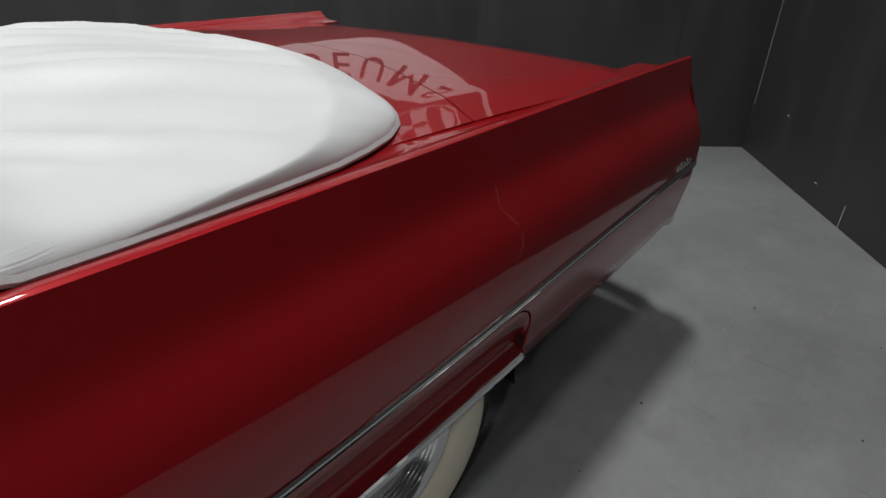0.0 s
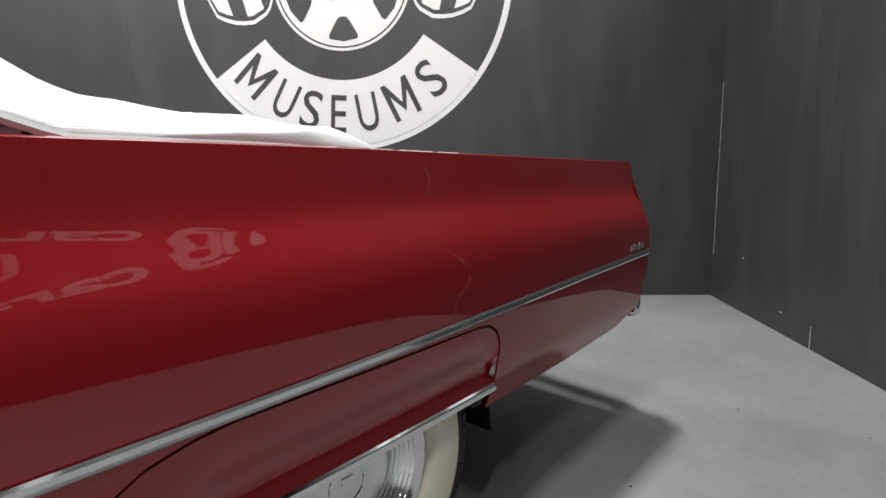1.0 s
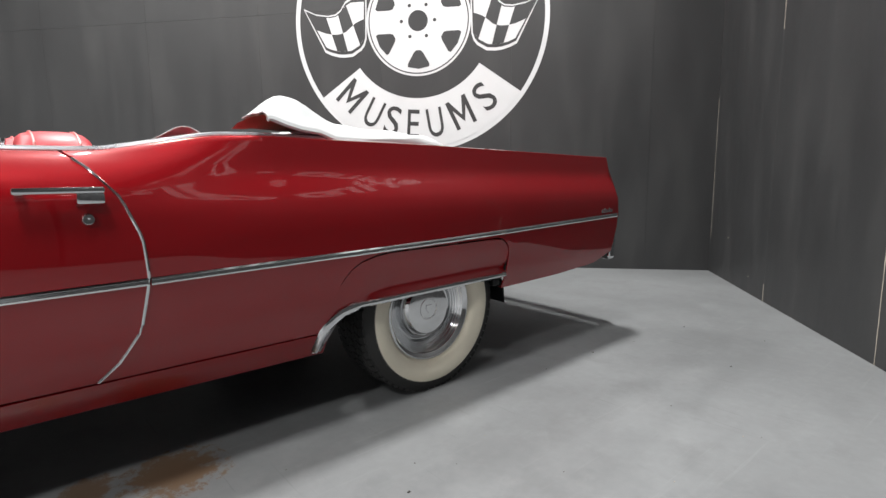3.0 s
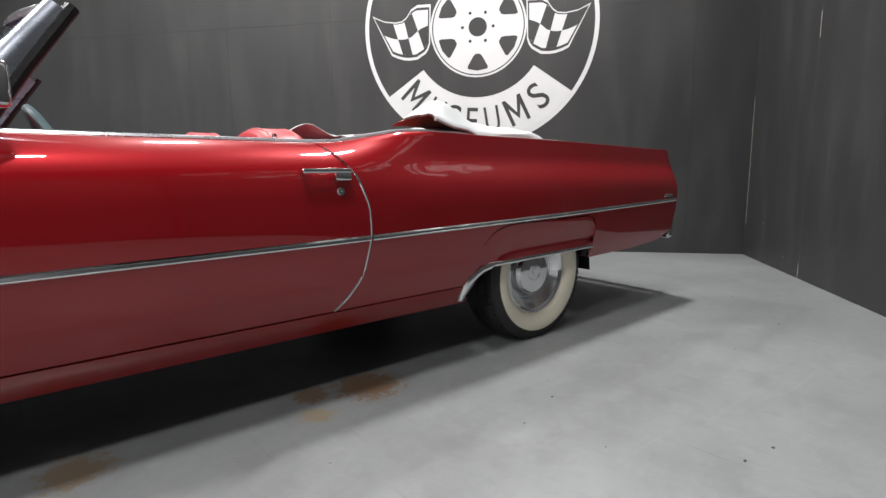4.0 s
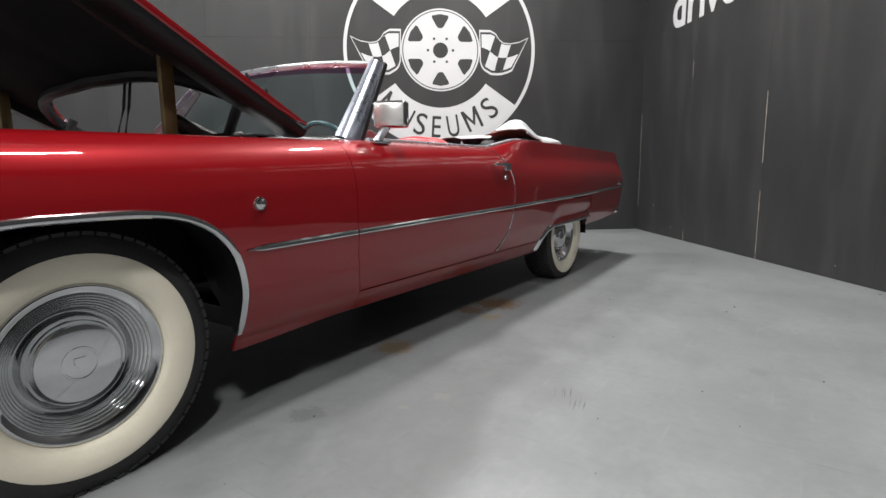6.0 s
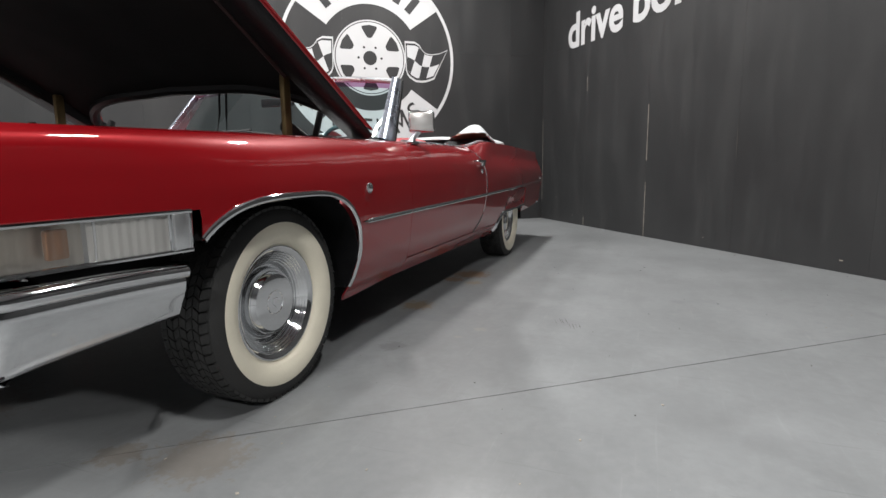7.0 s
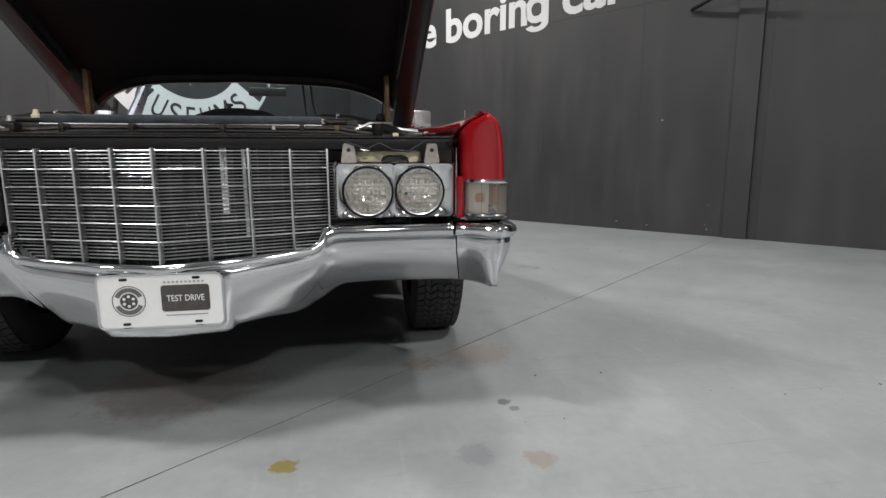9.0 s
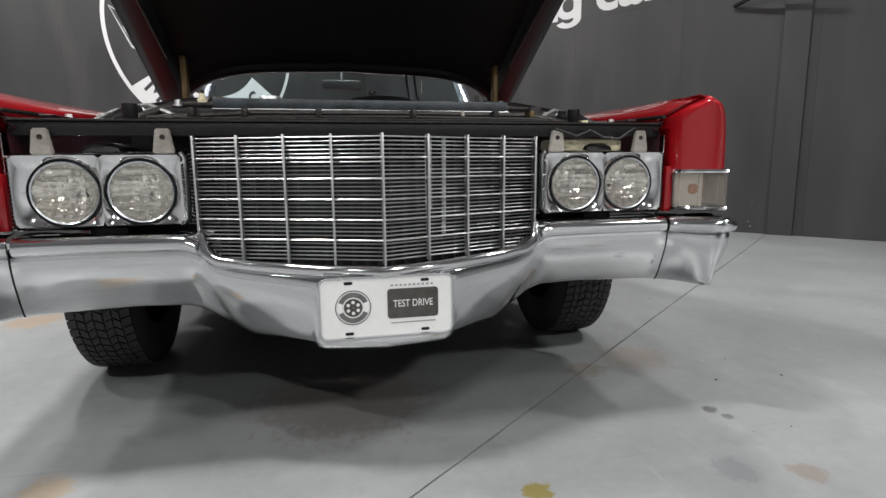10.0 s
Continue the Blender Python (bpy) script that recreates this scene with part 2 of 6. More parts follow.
# ---- mesh helpers ----
def finish(name, bm, material, parent=None, label="", smooth=40, m=None):
    bmesh.ops.recalc_face_normals(bm, faces=bm.faces)
    if smooth:
        lim = radians(smooth)
        for f in bm.faces:
            f.smooth = True
        for e in bm.edges:
            e.smooth = len(e.link_faces) == 2 and e.calc_face_angle(4) < lim
    me = bpy.data.meshes.new(name)
    bm.to_mesh(me)
    bm.free()
    me.materials.append(material)
    ob = new(name, me)
    if m is not None:
        ob.matrix_basis = m
    if parent:
        ob.parent = parent
    if label:
        ob["label"] = label
    return ob


def part(name, bm, material, parent, label="", smooth=40, m=None):
    return finish(name, bm, material, parent, label, smooth, m)


def group(name, parent, label=""):
    """An empty that holds the pieces of one part."""
    ob = new(name)
    ob.parent = parent
    if label:
        ob["label"] = label
    return ob


def box(x0, x1, y0, y1, z0, z1, bevel=0.0, bm=None, seg=2):
    own = bmesh.new()
    bmesh.ops.create_cube(own, size=1, matrix=Matrix.Translation(((x0 + x1) / 2, (y0 + y1) / 2, (z0 + z1) / 2)) @ Matrix.Diagonal((abs(x1 - x0), abs(y1 - y0), abs(z1 - z0), 1)))
    if bevel:
        bmesh.ops.bevel(own, geom=own.edges[:], offset=bevel, segments=seg, profile=0.5, affect="EDGES")
    if bm is None:
        return own
    join(bm, own)
    return bm


def join(bm, other, m=None):
    if m is not None:
        other.transform(m)
    tmp = bpy.data.meshes.new("tmp")
    other.to_mesh(tmp)
    other.free()
    bm.from_mesh(tmp)
    bpy.data.meshes.remove(tmp)
    return bm


def grid(rows, closed_u=False, closed_v=False, bm=None):
    """A sheet through rows of points."""
    bm = bm or bmesh.new()
    vs = [[bm.verts.new(p) for p in row] for row in rows]
    nr, nc = len(vs), len(vs[0])
    for i in range(nr if closed_v else nr - 1):
        for j in range(nc if closed_u else nc - 1):
            q, at = [], set()
            for v in (vs[i][j], vs[i][(j + 1) % nc], vs[(i + 1) % nr][(j + 1) % nc], vs[(i + 1) % nr][j]):
                if tuple(v.co) not in at:
                    at.add(tuple(v.co))
                    q.append(v)
            if len(q) > 2:
                bm.faces.new(q)
    return bm


def lathe(profile, seg=48, bm=None):
    """Turns (radius, offset) points about the y axis."""
    rows = [[(r * math.cos(2 * math.pi * k / seg), o, r * math.sin(2 * math.pi * k / seg)) for k in range(seg)] for r, o in profile]
    return grid(rows, closed_u=True, bm=bm)


def sweep(path, radius, seg=8, flat=1.0, bm=None, up=(0, 0, 1)):
    """A rod along a path; flat squeezes it across."""
    bm = bm or bmesh.new()
    path = [Vector(p) for p in path]
    rows = []
    for i, p in enumerate(path):
        t = (path[min(i + 1, len(path) - 1)] - path[max(i - 1, 0)]).normalized()
        u = Vector(up)
        if abs(t.dot(u)) > 0.95:
            u = Vector((1, 0, 0))
        a = t.cross(u).normalized()
        b = a.cross(t).normalized()
        r = radius[i] if isinstance(radius, (list, tuple)) else radius
        rows.append([p + a * (r * flat * math.cos(2 * math.pi * k / seg)) + b * (r * math.sin(2 * math.pi * k / seg)) for k in range(seg)])
    grid(rows, closed_u=True, bm=bm)
    bm.verts.ensure_lookup_table()
    n = len(bm.verts)
    tot = len(rows) * seg
    bm.faces.new([bm.verts[n - tot + k] for k in range(seg)])
    bm.faces.new([bm.verts[n - seg + k] for k in range(seg)])
    return bm


def prism(points, z0, z1, bm=None):
    """A flat outline (x, y) made solid from z0 to z1."""
    bm = bm or bmesh.new()
    lo = [bm.verts.new((x, y, z0)) for x, y in points]
    hi = [bm.verts.new((x, y, z1)) for x, y in points]
    n = len(points)
    bm.faces.new(lo[::-1])
    bm.faces.new(hi)
    for i in range(n):
        bm.faces.new((lo[i], lo[(i + 1) % n], hi[(i + 1) % n], hi[i]))
    return bm


def ring2d(r0, r1, a0, a1, z0, z1, n=48, cx=0.0, cy=0.0, bm=None):
    """A flat ring or a piece of one, made solid."""
    bm = bm or bmesh.new()
    full = abs(a1 - a0) >= 360
    k = n if full else n + 1
    ang = [radians(a0 + (a1 - a0) * i / n) for i in range(k)]
    rows = [[(cx + r * math.cos(a), cy + r * math.sin(a), z) for a in ang] for r, z in ((r0, z0), (r0, z1), (r1, z1), (r1, z0))]
    grid(rows, closed_u=full, closed_v=True, bm=bm)
    if not full:
        bmesh.ops.holes_fill(bm, edges=[e for e in bm.edges if e.is_boundary], sides=4)
    return bm


def lettering(text, size, depth=0.003, squeeze=1.0, weight=0.026):
    """Letters of the built-in font as a solid mesh; its lower left corner at the origin."""
    cu = bpy.data.curves.new("letters", "FONT")
    cu.body, cu.size, cu.extrude, cu.resolution_u = text, size, depth / 2, 4
    cu.offset = size * weight
    ob = new("letters", cu)
    bpy.context.view_layer.update()
    me = bpy.data.meshes.new_from_object(ob.evaluated_get(bpy.context.evaluated_depsgraph_get()))
    bpy.data.objects.remove(ob)
    bm = bmesh.new()
    bm.from_mesh(me)
    bpy.data.meshes.remove(me)
    bm.transform(Matrix.Diagonal((squeeze, 1, 1, 1)))
    return bm


def width_of(bm):
    xs = [v.co.x for v in bm.verts]
    return min(xs), max(xs)


def lerp_table(x, table):
    return float(np.interp(x, [p[0] for p in table], [p[1] for p in table]))


def smooth_table(table, spread=0.03, n=600):
    """A lookup through the given points with its corners rounded off."""
    xs = np.linspace(table[0][0], table[-1][0], n)
    ys = np.interp(xs, [p[0] for p in table], [p[1] for p in table])
    k = max(1, int(spread / (xs[1] - xs[0])))
    w = np.hanning(2 * k + 3)
    w /= w.sum()
    pad = np.concatenate((2 * ys[0] - ys[k + 1:0:-1], ys, 2 * ys[-1] - ys[-2:-k - 3:-1]))
    sm = np.convolve(pad, w, "valid")
    return lambda v: float(np.interp(v, xs, sm))


def ease(x, a, b):
    t = min(1, max(0, (x - a) / (b - a)))
    return t * t * (3 - 2 * t)


# ---- the room ----
def build_floor():
    a = math.atan2(-0.7723, 0.6352)
    j = Vector((-0.661, -0.585, 0))
    along = Vector((math.cos(a), math.sin(a), 0))
    across = Vector((-along.y, along.x, 0))
    bm = bmesh.new()
    g = 0.003
    rnd = random.Random(4)
    ts = [-30] + [-2 + 0.08 * k for k in range(90)] + [30]
    for side in (1, -1):
        edge = [j + along * t + across * side * (g * rnd.uniform(0.5, 1.3)) for t in ts]
        far = [j + along * t + across * side * 30 for t in (30, -30)]
        pts = edge + far
        if side < 0:
            pts = pts[::-1]
        f = bm.faces.new([bm.verts.new(p) for p in pts])
        low = [bm.verts.new(p - UP * 0.012) for p in edge]
        top = [v for v in f.verts if any((v.co - p).length < 1e-6 for p in edge)]
        top.sort(key=lambda v: v.co.dot(along))
        for i in range(len(low) - 1):
            bm.faces.new((top[i], top[i + 1], low[i + 1], low[i]))
    ob = finish("floor", bm, FLOOR, smooth=0)
    tagged(ob, "grey painted concrete floor, worn and stained, with one sawn joint", "floor", kind="structure")
    b2 = bmesh.new()
    grid([[(-30, -30, -0.012), (30, -30, -0.012)], [(-30, 30, -0.012), (30, 30, -0.012)]], bm=b2)
    tagged(finish("joint_filler", b2, BLACK, smooth=0), "dark dirt in the floor joint", "floor joint", kind="structure")


def build_floor_marks():
    """Loose grit as one mesh, and the scratches that can be told apart."""
    rnd = random.Random(21)
    for name, mt, n, lo, hi in (("dark_grit", GRIT_DARK, 110, 0.002, 0.008), ("pale_grit", SCUFF, 110, 0.002, 0.007)):
        bm = bmesh.new()
        for _ in range(n):
            x, y = rnd.uniform(-2.4, 6.0), rnd.uniform(-4.2, -0.9)
            rad = lo + (hi - lo) * rnd.random() ** 3
            k = rnd.randint(4, 6)
            a0, st = rnd.random() * 6.28, rnd.uniform(0.4, 1.0)
            prism([(x + rad * math.cos(a0 + 6.283 * i / k) * rnd.uniform(0.6, 1.2), y + rad * st * math.sin(a0 + 6.283 * i / k) * rnd.uniform(0.6, 1.2)) for i in range(k)], 0.0003, 0.0008 + rad * 0.25, bm=bm)
        ob = finish(name, bm, mt, smooth=0)
        tagged(ob, "tiny " + name.split("_")[0] + " chips and grit scattered on the floor", "grit", kind="stuff")
    marks = new("scratch_marks")
    tagged(marks, "thin dark scratch marks in the grey floor paint", "scratches", kind="structure")
    for cx, cy, n, length, turn, wide in ((1.26, -1.765, 4, 0.10, 18, 0.045), (1.20, -1.845, 4, 0.10, 14, 0.05)):
        a = radians(turn)
        for k in range(n):
            off = (k / max(1, n - 1) - 0.5) * wide + rnd.uniform(-0.005, 0.005)
            l2 = length * rnd.uniform(0.35, 0.6)
            sx, sy = cx - math.sin(a) * off + rnd.uniform(-0.02, 0.02), cy + math.cos(a) * off
            w = rnd.uniform(0.0010, 0.0028)
            pts = [(sx - math.cos(a) * l2, sy - math.sin(a) * l2), (sx + math.sin(a) * w, sy - math.cos(a) * w), (sx + math.cos(a) * l2, sy + math.sin(a) * l2), (sx - math.sin(a) * w, sy + math.cos(a) * w)]
            part("scratch", prism(pts, 0.0002, 0.0006), SCRATCH, marks, smooth=0)


def panel_wall(name, m, x0, x1, seams, label):
    """A wall of charcoal sheets, with their joints, on a backing."""
    back = box(x0, x1, 0, ROOM_H, -0.2, -0.012)
    w = finish(name, back, WALL_PAINT, smooth=0, m=m)
    tagged(w, label, "wall", kind="structure")
    xs = [x0] + [v for v in seams if x0 < v < x1] + [x1]
    for i in range(len(xs) - 1):
        for z0, z1 in ((0.0, 2.41), (2.41, 4.85), (4.85, ROOM_H)):
            p = box(xs[i] + 0.0003, xs[i + 1] - 0.0003, z0 + 0.0005, z1 - 0.0005, -0.012, 0.0, 0.0006, seg=1)
            part("wall_sheet", p, WALL_PAINT, w, smooth=0)
    return w


def build_walls():
    e = panel_wall("wall_emblem", EMBLEM_WALL, -ROOM_A, 0.0, [-0.55 - 1.22 * k for k in range(11)][::-1], "charcoal painted sheet wall with a large white emblem")
    s = panel_wall("wall_slogan", SLOGAN_WALL, 0.0, ROOM_B, [1.19 + 1.22 * k for k in range(12)], "charcoal painted sheet wall with a white slogan and scuffed joints")
    far = box(0, ROOM_A, ROOM_B, ROOM_B + 0.2, 0, ROOM_H)
    tagged(finish("wall_far", far, HALL_GREY, smooth=0, m=ROOM), "plain grey wall of the hall", "wall", kind="structure")
    side = box(ROOM_A, ROOM_A + 0.2, 0, ROOM_B, 0, ROOM_H)
    tagged(finish("wall_side", side, HALL_GREY, smooth=0, m=ROOM), "plain grey wall of the hall", "wall", kind="structure")
    top = box(0, ROOM_A, 0, ROOM_B, ROOM_H, ROOM_H + 0.2)
    tagged(finish("ceiling", top, CEILING, smooth=0, m=ROOM), "plain grey hall ceiling", "ceiling", kind="structure")
    # bare plaster along the joints of the slogan wall
    rnd = random.Random(7)
    for x, z0, z1, w in ((2.415, 0.0, 0.62, 0.006), (2.415, 0.86, 1.47, 0.008), (1.195, 1.77, 1.95, 0.006), (1.18, 0.0, 0.12, 0.005), (0.02, 0.3, 1.5, 0.003)):
        n = 9
        L = [(x - w * rnd.uniform(0.25, 0.6), z0 + (z1 - z0) * k / n) for k in range(n + 1)]
        R = [(x + w * rnd.uniform(0.25, 0.6), z0 + (z1 - z0) * k / n) for k in range(n + 1)]
        part("scuff", prism(L + R[::-1], 0.0005, 0.002), SCUFF, s, smooth=0)
    part("crack", prism([(3.626, 0.88), (3.630, 0.88), (3.634, 1.0), (3.631, 1.12), (3.628, 1.22), (3.626, 1.05)], 0.0005, 0.0015), GRIT_DARK, s, smooth=0)
    for x, z, w, h in ((4.65, 0.09, 0.05, 0.008), (5.0, 0.07, 0.02, 0.01), (5.62, 0.32, 0.012, 0.012), (5.60, 0.12, 0.014, 0.01), (5.62, 0.07, 0.02, 0.01), (5.1, 1.2, 0.03, 0.012), (3.3, 0.1, 0.02, 0.006), (0.9, 0.12, 0.03, 0.006), (0.45, 0.35, 0.02, 0.012)):
        pts = [(x + w * 0.5 * math.cos(k * 1.05) * rnd.uniform(0.6, 1.2), z + h * 0.5 * math.sin(k * 1.05) * rnd.uniform(0.6, 1.3)) for k in range(6)]
        part("chip", prism(pts, 0.0005, 0.0015), SCUFF, s, smooth=0)
    # post and brace
    post = box(5.77, 5.99, 0, ROOM_H, 0.0, 0.035, 0.004)
    tagged(finish("post", post, WALL_PAINT, smooth=0, m=SLOGAN_WALL), "charcoal painted square wall post", "post", kind="structure")
    brace = sweep([(5.33, 2.26, 0.03), (5.75, 2.36, 0.22), (6.1, 2.44, 0.35)], 0.02, 6)
    tagged(finish("wall_brace", brace, BLACK, m=SLOGAN_WALL), "thin black steel brace beside the post", "brace", kind="structure")


def build_case():
    root = new("equipment_case")
    root.matrix_basis = Matrix.Translation((5.42, 1.55, 0)) @ Matrix.Rotation(radians(40), 4, "Z")
    tagged(root, "black upright equipment case standing behind the car", "case")
    part("body", box(-0.20, 0.20, -0.15, 0.15, 0.02, 0.92, 0.012), BLACK, root)
    part("lid", box(-0.205, 0.205, -0.155, 0.155, 0.80, 0.935, 0.012), BLACK, root)
    for x in (-0.16, 0.16):
        for y in (-0.11, 0.11):
            part("foot", box(x - 0.02, x + 0.02, y - 0.02, y + 0.02, 0, 0.022, 0.003), BLACK, root)


def build_emblem():
    """The round white emblem: rings, two bands, a wheel and two flags."""
    root = new("wall_emblem_sign")
    root.matrix_basis = EMBLEM_WALL @ Matrix.Translation((-2.628, 2.278, 0)) @ Matrix.Diagonal((0.99, 0.99, 1, 1))
    tagged(root, "large round white painted emblem with a wheel and two chequered flags", "wall sign")
    z0, z1 = 0.0006, 0.002
    P = lambda name, bm, mt=WALL_WHITE: part(name, bm, mt, root, smooth=0)
    P("outer_ring", ring2d(1.163, 1.205, 0, 360, z0, z1, 120))
    for lo, hi in ((215, 325), (35, 145)):
        P("band", ring2d(0.70, 1.17, lo, hi, z0, z1, 60))
    P("wheel_ring", ring2d(0.478, 0.497, 0, 360, z0, z1, 90))
    rim = ring2d(0.094, 0.466, 0, 360, z0, z1, 90)
    P("wheel_disc", rim)
    for k in range(6):
        a = 90 + 60 * k
        pts = []
        for r, da in ((0.265, -5), (0.29, -9), (0.40, -15), (0.425, -14), (0.432, 0), (0.425, 14), (0.40, 15), (0.29, 9), (0.265, 5)):
            pts.append((r * math.cos(radians(a + da)), r * math.sin(radians(a + da))))
        P("wheel_window", prism(pts, z1 + 0.0005, z1 + 0.0015), WALL_PAINT)
        c = [(0.158 * math.cos(radians(a + 30)) + 0.017 * math.cos(t * 0.7854), 0.158 * math.sin(radians(a + 30)) + 0.017 * math.sin(t * 0.7854)) for t in range(8)]
        P("wheel_bolt", prism(c, z1 + 0.0005, z1 + 0.0015), WALL_PAINT)

    def flag(sx):
        # outline of the waving flag, from the wheel outwards
        top = [(0.49, 0.25), (0.63, 0.25), (0.70, 0.21), (0.75, 0.136), (0.80, 0.10), (0.876, 0.09), (1.0, 0.11), (1.12, 0.166)]
        bot = [(0.50, -0.14), (0.52, -0.20), (0.55, -0.24), (0.64, -0.295), (0.72, -0.30), (0.78, -0.295), (0.85, -0.275), (0.915, -0.245)]
        ring = [(sx * x, y) for x, y in top + bot[::-1]]
        P("flag_edge", prism(ring, z1 + 0.0002, z1 + 0.001))
        mid = (0.77, -0.02)
        inner = [(sx * (mid[0] + (abs(x) - mid[0]) * 0.955), mid[1] + (y - mid[1]) * 0.90) for x, y in top + bot[::-1]]
        P("flag_line", prism(inner, z1 + 0.0012, z1 + 0.002), WALL_PAINT)

        def at(u, v):
            n = len(top) - 1
            f = u * n
            i = min(int(f), n - 1)
            g = f - i
            tx, ty = (top[i][0] + (top[i + 1][0] - top[i][0]) * g, top[i][1] + (top[i + 1][1] - top[i][1]) * g)
            bx, by = (bot[i][0] + (bot[i + 1][0] - bot[i][0]) * g, bot[i][1] + (bot[i + 1][1] - bot[i][1]) * g)
            x, y = bx + (tx - bx) * v, by + (ty - by) * v
            return (sx * (mid[0] + (x - mid[0]) * 0.90), mid[1] + (y - mid[1]) * 0.80)
        P("flag_field", prism([at(k / 7, 1) for k in range(8)] + [at(k / 7, 0) for k in range(7, -1, -1)], z1 + 0.0022, z1 + 0.003))
        for i in range(4):
            for jv in range(2):
                if (i + jv) % 2:
                    continue
                us = [i / 4 + 0.25 * k / 3 for k in range(4)]
                P("flag_check", prism([at(u, (jv + 1) / 2) for u in us] + [at(u, jv / 2) for u in us[::-1]], z1 + 0.0032, z1 + 0.004), WALL_PAINT)
    flag(1)
    flag(-1)
    # the word along the lower band
    for ch, aa, w in zip("MUSEUMS", (225, 241.5, 253.8, 266.4, 279.5, 295.5, 311.5), (0.205, 0.15, 0.145, 0.115, 0.15, 0.205, 0.145)):
        if ch == "M":
            w, h, s = 0.205, 0.277, 0.036
            bm = prism([(0, 0), (s, 0), (s, h * 0.66), (w / 2, h * 0.16), (w - s, h * 0.66), (w - s, 0), (w, 0), (w, h), (w - s, h), (w / 2, h * 0.41), (s, h), (0, h)], -0.0005, 0.0005)
        else:
            bm = lettering(ch, 0.385, 0.001, weight=0.004)
        lo, hi = width_of(bm)
        m = Matrix.Translation((1.07 * math.cos(radians(aa)), 1.07 * math.sin(radians(aa)), z1 + 0.001)) @ Matrix.Rotation(radians(aa + 90), 4, "Z") @ Matrix.Diagonal((w / (hi - lo), 1, 1, 1)) @ Matrix.Translation((-(lo + hi) / 2, 0, 0))
        bm.transform(m)
        part("letter", bm, WALL_PAINT, root, smooth=0)
    # the upper word is a row of plain bars
    for k in range(7):
        a = radians(50 + 80 * k / 6)
        m = Matrix.Translation((0.945 * math.cos(a), 0.945 * math.sin(a), 0)) @ Matrix.Rotation(a, 4, "Z")
        part("letter_bar", box(-0.12, 0.12, -0.05, 0.05, z1 + 0.0005, z1 + 0.0015), WALL_PAINT, root, smooth=0, m=m)


def letter_g(size, depth):
    """A plain one-storey g: a round bowl, a stem and a hook turned back under it."""
    bm = lettering("o", size, depth)
    lo, hi = width_of(bm)
    high = max(v.co.y for v in bm.verts)
    wide = (hi - lo) * 0.30
    join(bm, box(hi - wide, hi, -0.04 * size, high * 0.985, 0.0004, depth + 0.0004))
    arc = ring2d((hi - lo) / 2 - wide * 0.95, (hi - lo) / 2, 205, 360, 0.0006, depth + 0.0006, 28)
    join(bm, arc, Matrix.Translation(((lo + hi) / 2, -0.035 * size, 0)) @ Matrix.Diagonal((1, 0.62, 1, 1)))
    return bm


def build_slogan():
    root = new("wall_slogan_sign")
    root.matrix_basis = SLOGAN_WALL
    tagged(root, "white painted slogan in bold letters on the charcoal wall", "wall sign")
    words = (("drive", 0.70, 1.90, 2.39), ("boring", 2.08, 3.69, 2.39), ("cars.", 3.87, 5.1, 2.39),
             ("Life", 0.61, 1.41, 3.10), ("is", 1.63, 1.94, 3.10), ("too", 2.15, 2.87, 3.10), ("short", 3.09, 4.29, 3.10), ("to", 4.51, 4.99, 3.10))
    bm = lettering("boring", 0.61, 0.002)
    kb = 1.61 / (width_of(bm)[1] - width_of(bm)[0])
    bm.free()
    cursor = 0.61
    for text, x0, x1, base in words:
        bm = lettering(text, 0.61, 0.002)
        lo, hi = width_of(bm)
        k = {"drive": (x1 - x0) / (hi - lo)}.get(text, kb)
        if base > 3:
            # the upper line: one word after the other
            x0 = cursor
            cursor += k * (hi - lo) + 0.20
        bm.free()
        for i, ch in enumerate(text):
            whole = lettering(text[:i + 1], 0.61, 0.002)
            end = width_of(whole)[1]
            whole.free()
            bm = letter_g(0.61, 0.002) if ch == "g" else lettering(ch, 0.61, 0.002)
            own = width_of(bm)[1]
            at = x0 + k * (end - own - lo)
            bm.transform(Matrix.Translation((x0, base + 0.036 * max(0.0, at - 1.6), 0.0018)) @ Matrix.Diagonal((k, 1, 1, 1)) @ Matrix.Translation((end - own - lo, 0, 0)))
            part("letter", bm, WALL_WHITE, root, smooth=0)


def build_lamps():
    first = None
    for a, b, share in LAMP_SPOTS:
        m = ROOM @ Matrix.Translation((a, b, ROOM_H - 0.35)) @ Matrix.Rotation(radians(90), 4, "Z")
        if first is None:
            first = new("ceiling_lamp")
            tagged(first, "white linear ceiling lamp hanging over the hall", "ceiling lamp", "hall ceiling lamps")
            first.matrix_basis = m
            part("housing", box(-0.37, 0.37, -0.10, 0.10, 0.02, 0.08, 0.01), WALL_WHITE, first)
            part("tube", box(-0.35, 0.35, -0.06, 0.06, 0.0, 0.019, 0.004), LAMP_GLOW, first)
            for x in (-0.3, 0.3):
                part("hanger", sweep([(x, 0, 0.08), (x, 0, 0.35)], 0.006, 6), STEEL, first)
        else:
            copy_thing(first, m)
        la = bpy.data.lights.new("hall_light", "AREA")
        la.shape, la.size, la.size_y, la.energy = "RECTANGLE", 0.7, 0.12, LAMP_W * share
        la.color = (1.0, 0.985, 0.96)
        la.spread = radians(150)
        ob = new("hall_light", la)
        ob.matrix_basis = m @ Matrix.Translation((0, 0, -0.012))


build_floor()
build_floor_marks()
build_walls()
build_case()
build_emblem()
build_slogan()
build_lamps()


